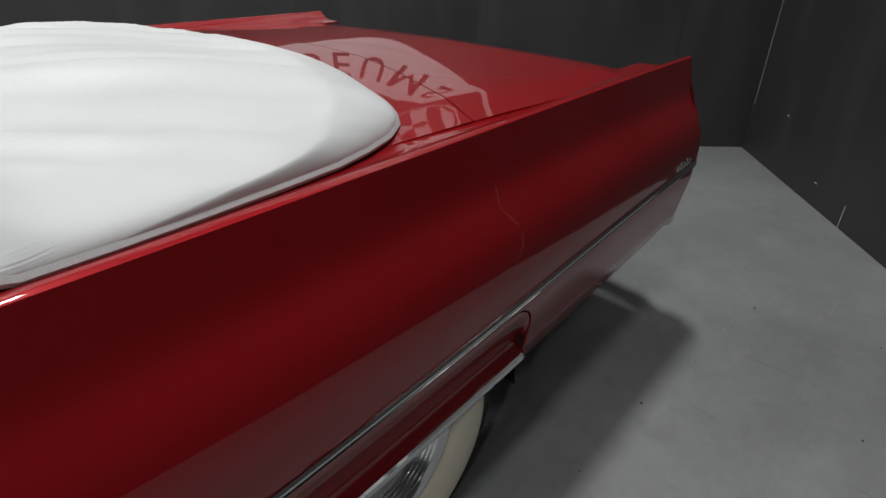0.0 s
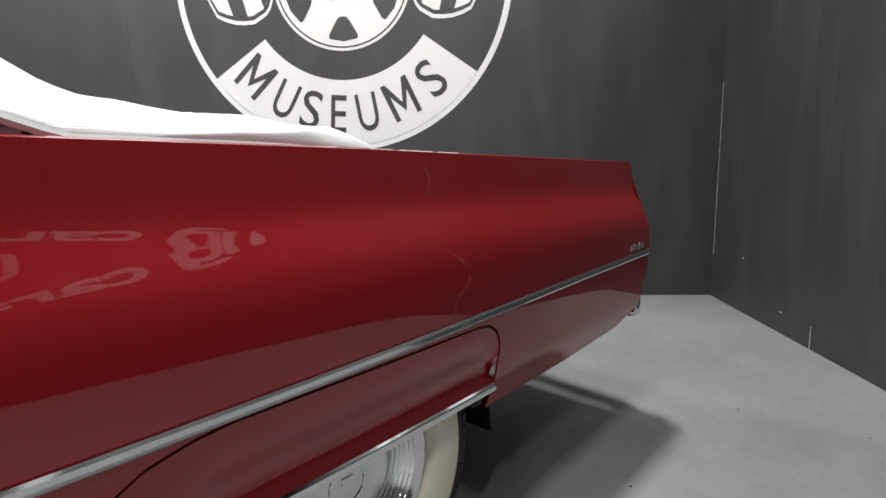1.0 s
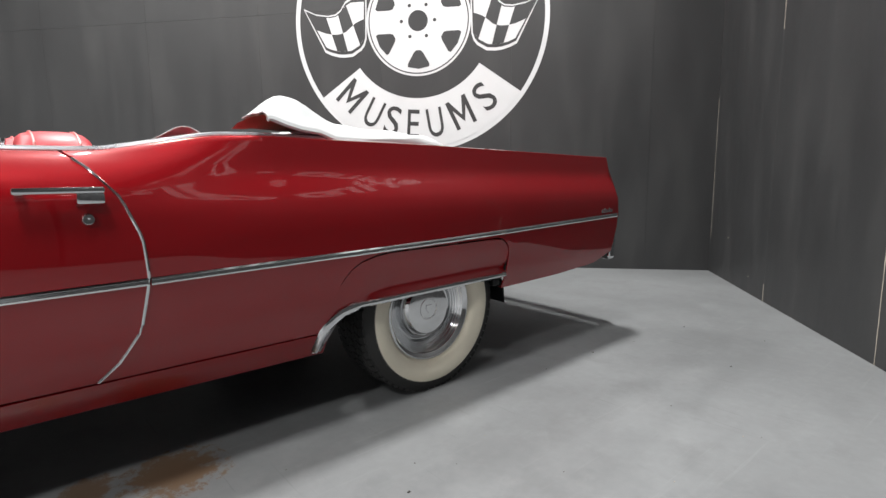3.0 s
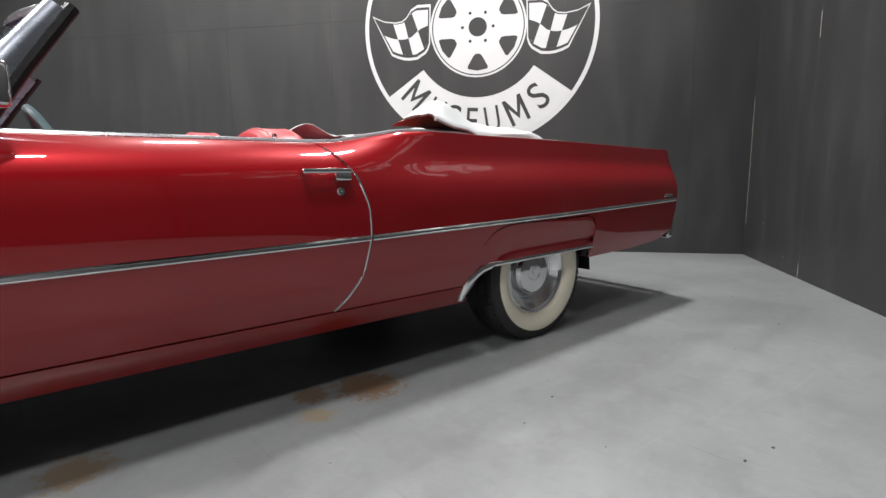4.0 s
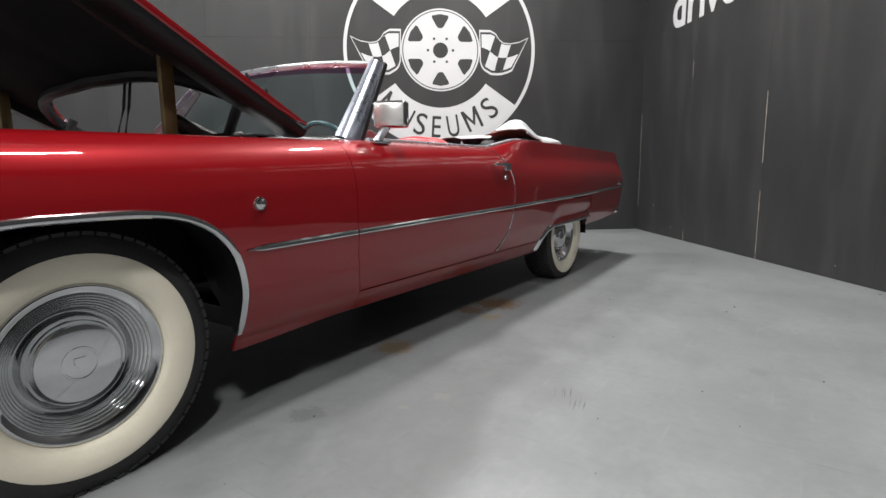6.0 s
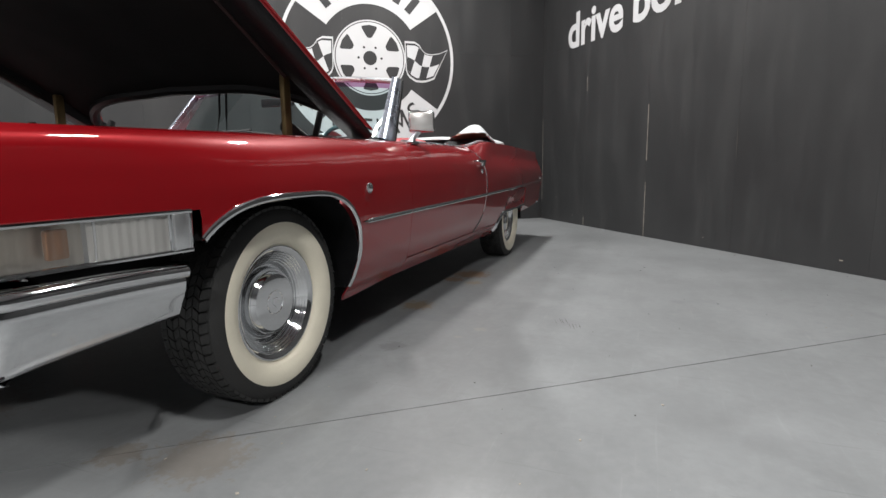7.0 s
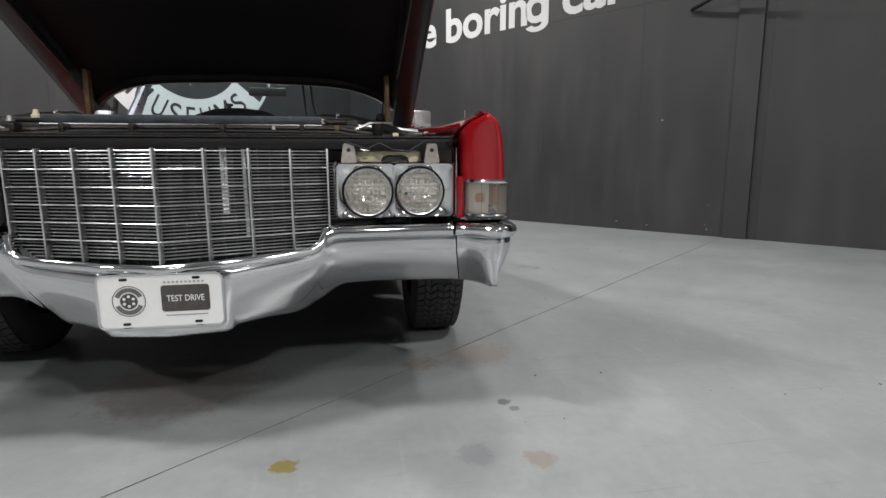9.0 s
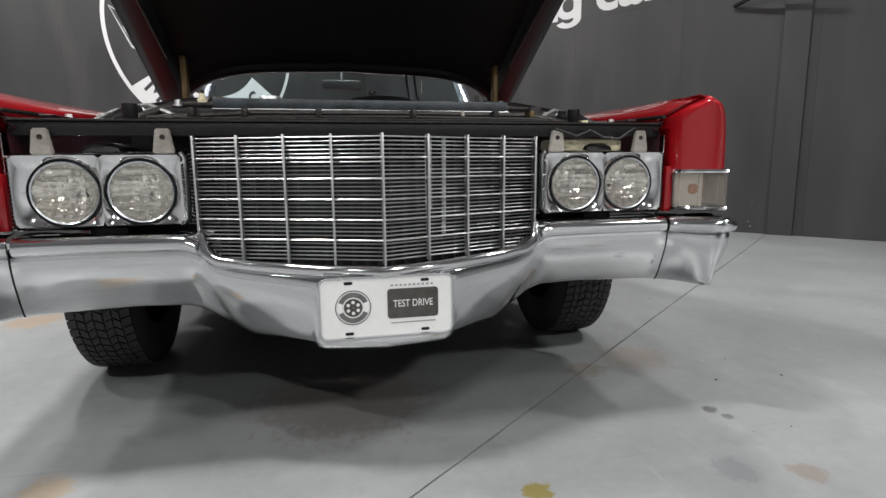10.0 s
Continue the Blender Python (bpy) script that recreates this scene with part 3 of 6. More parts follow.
# ---- the car: x runs to its tail, the driver's side is -y ----
AXLE_F, AXLE_R = 0.0, 3.289
TOP = smooth_table([(-1.0, 0.925), (0.0, 0.942), (0.95, 0.952), (1.2, 0.956), (2.10, 0.950), (2.20, 0.953), (2.47, 1.000), (2.6, 1.004), (3.3, 0.994), (4.7, 0.960)], 0.05)
PROFILE_D = smooth_table([(0, 0.935), (0.1, 0.985), (0.28, 1.035), (0.48, 1.060), (0.62, 1.066), (0.76, 1.063), (0.86, 1.047), (0.93, 1.015), (0.975, 0.975), (1, 0.940)], 0.05)
PROFILE_Q = smooth_table([(0, 0.940), (0.1, 0.985), (0.28, 1.033), (0.48, 1.058), (0.62, 1.064), (0.68, 1.059), (0.74, 1.047), (0.79, 1.030), (0.84, 1.011), (0.88, 1.0015), (0.94, 0.9925), (1, 0.9835)], 0.03)
PROFILE_F = smooth_table([(0, 0.935), (0.1, 0.985), (0.28, 1.035), (0.48, 1.060), (0.62, 1.066), (0.76, 1.065), (0.86, 1.061), (0.93, 1.053), (0.965, 1.041), (0.985, 1.022), (1, 0.990)], 0.02)
SILL = 0.262


def taper(x):
    return -0.095 * ease(-x, 0.10, 1.0) - 0.045 * ease(x, 2.9, 4.7)


def half(x, z):
    """Half width of the body at x and height z."""
    w = (z - SILL) / (TOP(x) - SILL)
    q = ease(x, 2.12, 2.62)
    f = ease(-x, 0.0, 0.75)
    return PROFILE_D(w) * (1 - q - f) + PROFILE_Q(w) * q + PROFILE_F(w) * f + taper(x)


def arch(x, c, wide, high, n, base=0.33):
    t = abs((x - c) / wide)
    return base + high * max(0.0, 1 - t ** n) ** (1 / n) if t < 1 else None


def spread(a, b, n, ends=False):
    if ends:
        return [a + (b - a) * (0.5 - 0.5 * math.cos(math.pi * i / n)) for i in range(n + 1)]
    return [a + (b - a) * i / n for i in range(n + 1)]


def side_rows(xs_of, top, bottom, nz, sg, lip=0.0, inner=()):
    """Rows of a body panel, from the top down; inner: rows further in over the top, as (half width, drop)."""
    rows = []
    vs = [1 - (1 - i / nz) ** 1.0 for i in range(nz + 1)]
    n = len(xs_of(0.0))
    for yin, dz in inner:
        rows.append([(x, sg * (yin(x) if callable(yin) else yin), top(x) + (dz(x) if callable(dz) else dz)) for x in xs_of(0.0)])
    for v in vs:
        row = []
        for x in xs_of(v):
            z = top(x) + (bottom(x) - top(x)) * v
            row.append((x, sg * half(x, z), z))
        rows.append(row)
    if lip:
        row = []
        for p in rows[-1]:
            row.append((p[0], p[1] - sg * lip, p[2] + 0.002))
        rows.append(row)
    return rows


def solid(ob, t=0.006):
    md = ob.modifiers.new("thickness", "SOLIDIFY")
    md.thickness, md.offset = t, -1
    return ob


def door_front(v):
    return lerp_table(v, [(0, 0.938), (0.15, 0.925), (0.5, 0.927), (0.75, 0.945), (0.9, 0.972), (1, 1.0)])


def door_rear(v):
    return lerp_table(v, [(0, 2.095), (0.06, 2.135), (0.2, 2.20), (0.38, 2.238), (0.55, 2.246), (0.78, 2.222), (0.92, 2.17), (1, 2.12)])


DOOR_LOW = 0.352
GAP = 0.003


def fender_low(x):
    if x < -0.41:
        return 0.717
    if x > 0.445:
        return 0.246 + (SILL - 0.246) * ease(x, 0.445, 0.96)
    return arch(x, 0.0, 0.4452 if x > 0 else 0.50, 0.485, 3.2, 0.246)


def arch_xs(n=56):
    """Stations evenly spaced along the curve of the front wheel opening."""
    out = []
    for k in range(n + 1):
        c = math.cos(2.35 - 2.35 * k / n)
        out.append(math.copysign(abs(c) ** (2 / 3.2), c) * (0.4452 if c > 0 else 0.50))
    return [-0.41] + [x for x in out if -0.405 < x < 0.4449] + [0.445]


def skirt_top(x):
    return lerp_table(x, [(2.79, 0.40), (2.80, 0.44), (2.825, 0.52), (2.86, 0.562), (2.90, 0.588), (2.96, 0.604), (3.02, 0.611), (3.58, 0.610), (3.62, 0.604), (3.65, 0.585), (3.668, 0.56), (3.675, 0.53)])


def wheel_cut_rear(x):
    return lerp_table(x, [(2.755, 0.30), (2.775, 0.36), (2.80, 0.39), (2.84, 0.420), (2.90, 0.436), (3.1, 0.442), (3.6, 0.447), (3.68, 0.447)])


def rear_low(x):
    return lerp_table(x, [(3.64, 0.372), (4.1, 0.378), (4.42, 0.398), (4.5, 0.43), (4.6, 0.47)])


def build_front_fender(car, sg):
    xs = spread(-0.868, -0.4101, 10) + arch_xs() + spread(0.4451, 0.93, 10)

    def xs_of(v):
        e = door_front(min(1, v * 1.15)) - GAP
        return [x if x < 0.446 else 0.4451 + (x - 0.4451) * (e - 0.4451) / 0.4849 for x in xs]
    edge = lambda x: 0.836 - 0.05 * ease(x, -0.85, -0.4)
    slope = lambda d: (lambda x: d * (1 - 0.7 * ease(x, -0.8, 0.3)))
    inner = [(edge, slope(-0.072)), (lambda x: edge(x) + 0.003, slope(-0.060)), (lambda x: edge(x) + 0.015, slope(-0.046)), (0.87, slope(-0.024)), (0.91, slope(-0.007))]
    split = lambda x: 0.742
    ux = spread(-0.868, 0.43, 40) + spread(0.46, 0.93, 12)

    def upper_xs(v):
        e = door_front(min(1, v * 0.348)) - GAP
        return [x if x < 0.44 else 0.44 + (x - 0.44) * (e - 0.44) / 0.49 for x in ux]
    rows = side_rows(upper_xs, TOP, split, 20, sg, 0.0, inner)
    # the top ends along the slanting nose
    for i in range(len(inner)):
        s = lerp_table(abs(rows[i][0][1]), [(0.836, -0.755), (0.86, -0.80), (0.87, -0.83), (0.91, -0.866), (0.95, -0.868)])
        rows[i] = [(s + (x + 0.868) * (-0.60 - s) / 0.268 if x < -0.60 else x, y, z) for x, y, z in rows[i]]
    f = solid(part("front_fender", grid(rows), PAINT, car, "candy red front fender with open hood beside it"))

    def lower_xs(v):
        e = door_front(min(1, 0.348 + v * 0.8025)) - GAP
        return [x if x < 0.446 else 0.4451 + (x - 0.4451) * (e - 0.4451) / 0.4849 for x in xs]
    rows = side_rows(lower_xs, split, fender_low, 22, sg, 0.0)
    solid(part("lower_fender", grid(rows), PAINT, car, "candy red lower fender round the wheel"))
    flange = slope(-0.070)
    # inner wall coloured dark for the shade below the hood
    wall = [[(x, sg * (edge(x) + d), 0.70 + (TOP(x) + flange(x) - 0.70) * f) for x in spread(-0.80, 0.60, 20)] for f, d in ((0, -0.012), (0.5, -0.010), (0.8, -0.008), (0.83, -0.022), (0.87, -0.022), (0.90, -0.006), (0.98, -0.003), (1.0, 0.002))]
    part("fender_inner_wall", grid(wall), SHADED_RED, car, "inner side of the red fender, darkened for shade under the hood")
    # the rounded nose
    bm = bmesh.new()
    rr = []
    zt = TOP(-0.90)
    broad = half(-0.90, 0.80)
    zs = [(0.717, 0), (0.76, 0), (0.80, 0), (0.84, 0), (0.87, 0), (zt - 0.03, 0.001), (zt - 0.018, 0.005), (zt - 0.009, 0.012), (zt - 0.003, 0.022), (zt + 0.001, 0.036)]
    for z, s in zs:
        hh = half(-0.90, min(z, zt - 0.010))
        lean = 0.03 * (z - 0.8)
        bow = ((-0.032, 1.0), (-0.022, 0.998), (-0.012, 0.988), (-0.004, 0.965), (0.001, 0.925), (0.003, 0.87), (0.002, 0.79), (-0.004, 0.70), (-0.015, 0.57), (-0.035, 0.40), (-0.055, 0.27), (-0.070, 0.196), (-0.10, 0.16), (-0.16, 0.146))
        plan = [(-0.90 - d - (lean if d > 0 else 0) + 0.9 * s * ease(f, 0.12, 0.35), 0.837 + (broad - 0.837) * f - (broad - hh) * f ** 2) for d, f in bow]
        rr.append([(x, sg * y, z - (0.040 * (1 - f) ** 0.9 + 0.022 * ease(1 - f, 0.62, 0.86)) * ease(z, 0.78, zt)) for (x, y), (d, f) in zip(plan, bow)])
    grid(rr, bm=bm)
    bm.verts.ensure_lookup_table()
    bm.faces.new(bm.verts[-len(rr[0]):])
    part("fender_nose", bm, PAINT, car, "candy red rounded fender end")
    part("fender_cheek", box(-0.816, -0.775, sg * 0.840, sg * 0.864, 0.598, 0.730, 0.004), PAINT, car, "narrow red cheek beside the lamps")
    part("cheek_trim", box(-0.80, -0.792, sg * 0.8345, sg * 0.8375, 0.605, 0.70, 0.001), CHROME, car, "thin bright edge strip")
    # chrome lip round the wheel opening
    path = []
    for x in arch_xs():
        z = fender_low(x)
        path.append((x, sg * (half(x, z) + 0.004), z + 0.004))
    part("wheel_arch_trim", sweep(path, 0.007, 8, 1.6, up=(0, 1, 0)), CHROME, car, "bright chrome wheel arch trim")
    # dark inside of the wheel house
    wh = []
    for yy in (0.60, 0.95, 1.035):
        wh.append([(x, sg * min(yy, half(x, max(fender_low(x), 0.3)) - 0.0065), (fender_low(x) if yy > 0.6 else 0.74) + 0.001) for x in arch_xs()])
    part("wheel_house", grid(wh), BLACK, car)
    # wrap-round side lamp
    lamp = group("side_lamp", car, "chrome framed wrap-round parking lamp")
    xs2 = spread(-0.90, -0.445, 12)
    inset = (half(-0.90, 0.66) - 0.862) / 0.132

    def wide(y):
        return 0.862 + (y - 0.862) * inset
    for z, r in ((0.716, 0.007), (0.612, 0.007)):
        pts = [(x, sg * wide(y), z) for x, y in ((-0.79, 0.860), (-0.818, 0.862), (-0.84, 0.870), (-0.862, 0.889), (-0.882, 0.912), (-0.897, 0.94), (-0.907, 0.966), (-0.911, 0.986))] + [(x, sg * (half(x, z) + 0.003), z) for x in xs2]
        part("frame_bar", sweep(pts, r, 8), CHROME, lamp)
    for x in (-0.448, -0.503):
        part("frame_bar", sweep([(x, sg * (half(x, z) + 0.002), z) for z in (0.612, 0.65, 0.716)], 0.006, 8), CHROME, lamp)
    plan = [(x, wide(y)) for x, y in ((-0.815, 0.864), (-0.835, 0.872), (-0.855, 0.888), (-0.875, 0.912), (-0.89, 0.94), (-0.90, 0.965), (-0.905, 0.985))] + [(-0.90, half(-0.90, 0.66))]

    def lens_rows(pl, ridge):
        out = []
        for z in (0.614, 0.664, 0.714):
            out.append([(x - 0.003 * (k % 4 < 2) * ridge, sg * (y + 0.003 * (k % 4 < 2) * ridge), z) for k, (x, y) in enumerate(pl)])
        return out
    fine = []
    for i in range(len(plan) - 1):
        for k in range(6):
            fine.append((plan[i][0] + (plan[i + 1][0] - plan[i][0]) * k / 5, plan[i][1] + (plan[i + 1][1] - plan[i][1]) * k / 5))
    part("front_lens", grid(lens_rows(fine, 0.5)), LENS, lamp, "clear ribbed lens")
    side = [(x, half(x, 0.66)) for x in spread(-0.90, -0.508, 72)]
    part("side_lens", grid(lens_rows(side[:35], 1)), LENS, lamp, "clear ribbed lens over an amber bulb")
    part("side_lens", grid(lens_rows(side[36:], 0.7)), LENS_PALE, lamp, "whitish ribbed lens")
    part("lens_divider", sweep([(-0.688, sg * (half(-0.688, z) + 0.001), z) for z in (0.614, 0.664, 0.714)], 0.003, 6), STEEL, lamp)
    refl = [(-0.79, 0.862), (-0.82, 0.88), (-0.85, 0.91), (-0.86, 0.93), (-0.6, half(-0.6, 0.66) - 0.04), (-0.45, half(-0.45, 0.66) - 0.03)]
    part("reflector", grid([[(x, sg * y, z) for x, y in refl] for z in (0.612, 0.716)]), STEEL, lamp)
    part("amber_bulb", box(-0.866, -0.846, sg * 0.890, sg * 0.915, 0.65, 0.68, 0.008), AMBER, lamp, "amber bulb holder")
    part("amber_bulb", box(-0.785, -0.735, sg * (half(-0.76, 0.66) - 0.022), sg * (half(-0.76, 0.66) - 0.006), 0.632, 0.70, 0.006), AMBER, lamp, "amber reflector block")
    part("end_plate", box(-0.500, -0.451, sg * (half(-0.43, 0.66) - 0.01), sg * (half(-0.43, 0.66) + 0.002), 0.617, 0.711, 0.003), STEEL, lamp, "grey metal end plate with a screw")
    part("screw", lathe([(0.0, 0.006), (0.006, 0.005), (0.007, 0.0)], 10), CHROME, lamp, m=Matrix.Translation((-0.475, sg * (half(-0.475, 0.66) + 0.002), 0.664)) @ Matrix.Rotation(math.pi if sg < 0 else 0, 4, "Z"))
    # side marker button
    bm = lathe([(0.0, 0.014), (0.012, 0.013), (0.018, 0.008), (0.021, 0.008), (0.023, 0.003), (0.023, -0.004)], 24)
    part("side_marker", bm, CHROME, car, "round chrome side marker", m=Matrix.Translation((0.485, sg * (half(0.485, 0.735)), 0.738)) @ Matrix.Rotation(math.pi if sg < 0 else 0, 4, "Z"))
    return f


def build_door(car, sg):
    def xs_of(v):
        a, b = door_front(v), door_rear(v)
        return spread(a, b, 40)
    low = lambda x: DOOR_LOW
    inner = [(0.83, -0.30), (0.84, -0.06), (0.86, -0.015), (0.885, 0.004), (0.915, 0.004)]
    rows = side_rows(xs_of, TOP, low, 30, sg, 0.02, inner)
    d = solid(part("door", grid(rows), PAINT, car, "closed candy red door with chrome trim"))
    y0 = half(2.06, 0.845)
    h = part("door_handle", box(1.985, 2.165, sg * (y0 + 0.018), sg * (y0 + 0.034), 0.848, 0.864, 0.005), CHROME, d, "chrome pull handle")
    part("handle_grip", box(2.105, 2.165, sg * (y0 - 0.004), sg * (y0 + 0.030), 0.822, 0.850, 0.006), CHROME, d)
    part("handle_foot", box(1.99, 2.01, sg * (y0 - 0.008), sg * (y0 + 0.022), 0.846, 0.862, 0.004), CHROME, d)
    rot = Matrix.Rotation(math.pi if sg < 0 else 0, 4, "Z")
    lk = lathe([(0.0, 0.008), (0.005, 0.010), (0.012, 0.009), (0.0155, 0.004), (0.0155, -0.004)], 20)
    part("lock", lk, CHROME, d, "round chrome key lock", m=Matrix.Translation((2.127, sg * half(2.127, 0.785), 0.785)) @ rot)
    guard = []
    for v in spread(0.03, 1.0, 24):
        z = TOP(door_rear(v)) + (DOOR_LOW - TOP(door_rear(v))) * v
        guard.append((door_rear(v) + 0.0015, sg * (half(door_rear(v), z) + 0.0005), z))
    part("edge_guard", sweep(guard, 0.0042, 6), CHROME, d, "thin bright door edge guard")
    # bright belt strip and lock knob
    path = [(x, sg * 0.900, TOP(x) + 0.006) for x in spread(1.17, 2.19, 14)] + [(x, sg * (0.900 + 0.02 * ease(x, 2.2, 2.5)), TOP(x) + 0.007) for x in spread(2.21, 2.62, 12)] + [(x, sg * (0.92 + 0.012 * ease(x, 2.62, 2.8)), TOP(x) + 0.006) for x in (2.70, 2.78, 2.84)]
    part("belt_trim", sweep(path, 0.010, 8, 1.5), BRIGHT, car, "chrome belt strip")
    part("lock_knob", lathe([(0.0, 0.03), (0.007, 0.03), (0.008, 0.02), (0.004, 0.012), (0.004, 0)], 12), CHROME, d, m=Matrix.Translation((1.99, sg * 0.86, TOP(2.0) + 0.004)) @ Matrix.Rotation(radians(90), 4, "X"))
    part("door_card", box(1.05, 2.1, sg * 0.79, sg * 0.83, 0.42, 0.925, 0.012), WHITE_VINYL, d, "white inner door trim")
    return d


def build_sill(car, sg):
    def xs_of(v):
        return spread(0.999, 2.80, 30)

    def top(x):
        return lerp_table(x, [(0.9, 0.345), (2.12, 0.345), (2.16, 0.346), (2.9, 0.346)])
    rows = side_rows(xs_of, top, lambda x: SILL, 6, sg, 0.05)
    solid(part("sill_panel", grid(rows), PAINT, car))


def trim_z(x):
    return lerp_table(x, [(0.40, 0.597), (0.92, 0.603), (2.24, 0.615), (3.31, 0.630), (4.43, 0.651), (4.6, 0.655)])


def build_quarter(car, sg):
    xs = spread(2.12, 2.79, 16) + spread(2.795, 3.03, 24)[0:] + spread(3.05, 3.58, 14) + spread(3.60, 3.676, 14) + spread(3.69, 4.56, 24)

    def shut(x, z):
        """Columns near the door follow its curved rear edge."""
        if x > 2.75:
            return x
        e = door_rear(min(1, max(0, (0.955 - z) / (0.955 - DOOR_LOW)))) + GAP
        return e + (x - 2.12) * (2.75 - e) / 0.63

    def column(x, top, low, n):
        out = []
        for i in range(n + 1):
            z = top + (low - top) * i / n
            xx = shut(x, z)
            out.append((xx, sg * half(xx, z), z))
        return out
    ux = spread(2.12, 2.75, 18) + spread(2.78, 4.56, 48)
    rows = [list(p) for p in zip(*[column(x, TOP(x), trim_z(x), 26) for x in ux])]
    # over the crisp edge and down to the deck
    ins = []
    for d, dz0, dz1 in ((0.010, 0.003, 0.003), (0.022, 0.001, -0.006), (0.045, -0.006, -0.024), (0.08, -0.010, -0.034), (0.16, -0.010, -0.036)):
        ins.insert(0, [(p[0], p[1] - sg * d, p[2] + dz0 + (dz1 - dz0) * ease(p[0], 3.0, 4.4)) for p in rows[0]])
    q = solid(part("rear_quarter", grid(ins + rows), PAINT, car, "candy red rear quarter with a crisp low fin", smooth=60))
    # below the side strip: ahead of the wheel, over the skirt, behind the wheel
    low = bmesh.new()
    for a, b, n, bottom in ((2.12, 2.799, 20, lambda x: 0.352), (2.799, 3.676, 56, lambda x: skirt_top(x) + 0.004), (3.676, 4.56, 20, rear_low)):
        cols = [column(x, trim_z(x), bottom(x), 12) for x in spread(a, b, n, n == 56)]
        for col in cols:
            p = col[-1]
            col.append((p[0], p[1] - sg * 0.02, p[2] + 0.001))
        grid([list(p) for p in zip(*cols)], bm=low)
    solid(part("lower_quarter", low, PAINT, car, "candy red lower quarter round the rear wheel"))
    # the removable skirt over the wheel
    sx = [x for x in xs if 2.79 <= x <= 3.676]
    st = lambda x: skirt_top(x) - 0.003
    srows = side_rows(lambda v: [2.80 + (x - 2.79) * 0.985 for x in sx], st, wheel_cut_rear, 14, sg, 0.03)
    dip = []
    for i, row in enumerate(srows):
        v = i / (len(srows) - 1)
        dip.append([(x, y - sg * (0.003 + (0.016 * ease(v, 0.1, 0.72) - 0.030 * ease(v, 0.74, 0.95)) * ease(x, 2.86, 3.05)), z) for x, y, z in row])
    solid(part("wheel_skirt", grid(dip), PAINT, car, "candy red half wheel skirt"))
    path = [(2.757, sg * (half(2.76, 0.29) - 0.002), 0.285), (2.765, sg * half(2.77, 0.33), 0.33)] + [(x, sg * (half(x, wheel_cut_rear(x)) + 0.011 * ease(x, 2.86, 3.05)), wheel_cut_rear(x) - 0.004) for x in spread(2.775, 3.66, 40)]
    part("skirt_trim", sweep(path, [0.018 if i < 8 else 0.011 for i in range(len(path))], 8, 0.6), CHROME, car, "chrome strip along the wheel opening")
    fill = []
    for k in range(11):
        v = k / 10
        x = 2.752 + 0.125 * v ** 1.3
        z = 0.275 + 0.152 * math.sin(math.pi / 2 * v)
        w = 0.055 * (1 - v) ** 0.7
        fill.append([(x + w * s + 0.012 * v, sg * (half(x, max(z, SILL)) + o), z + 0.012 * s * v) for s, o in ((0, 0.003), (0.15, 0.008), (0.5, 0.004), (0.85, -0.012), (1, -0.03))])
    solid(part("arch_filler", grid(fill), STEEL, car, "broad bright trim ahead of the rear wheel"), 0.003)
    part("skirt_end", box(3.62, 3.668, sg * 0.94, sg * 0.985, 0.385, 0.44, 0.012), BLACK, car)
    wh = []
    for yy in (0.62, 0.98):
        wh.append([(3.24 + 0.46 * math.cos(a), sg * yy, 0.30 + 0.40 * math.sin(a)) for a in [math.pi * k / 20 for k in range(21)]])
    part("wheel_house", grid(wh), BLACK, car)
    # bright script on the tail: plain bars
    for k in range(5):
        x = 4.40 + 0.022 * k
        part("script_bar", box(x, x + 0.014, sg * (half(x, 0.68) - 0.001), sg * (half(x, 0.68) + 0.004), 0.672, 0.690 + 0.006 * (k % 2), 0.001), CHROME, q)
    return q


def build_side_trim(car, sg):
    zt = trim_z
    for a, b in ((0.435, 0.923), (0.931, 2.243), (2.251, 4.555)):
        bm = bmesh.new()
        rows = []
        for x in spread(a, b, 24):
            tip = ease(x, 0.435, 0.50)
            z, h = zt(x), half(x, zt(x))
            w = 0.011 * (0.25 + 0.75 * tip)
            rows.append([(x, sg * (h + d), z + w * s) for s, d in ((-1, -0.004), (-0.9, 0.004), (-0.45, 0.007), (-0.35, 0.005), (0.35, 0.005), (0.45, 0.007), (0.9, 0.004), (1, -0.004))])
        grid(rows, bm=bm)
        part("side_trim", bm, CHROME, car, "narrow chrome side strip", smooth=25)


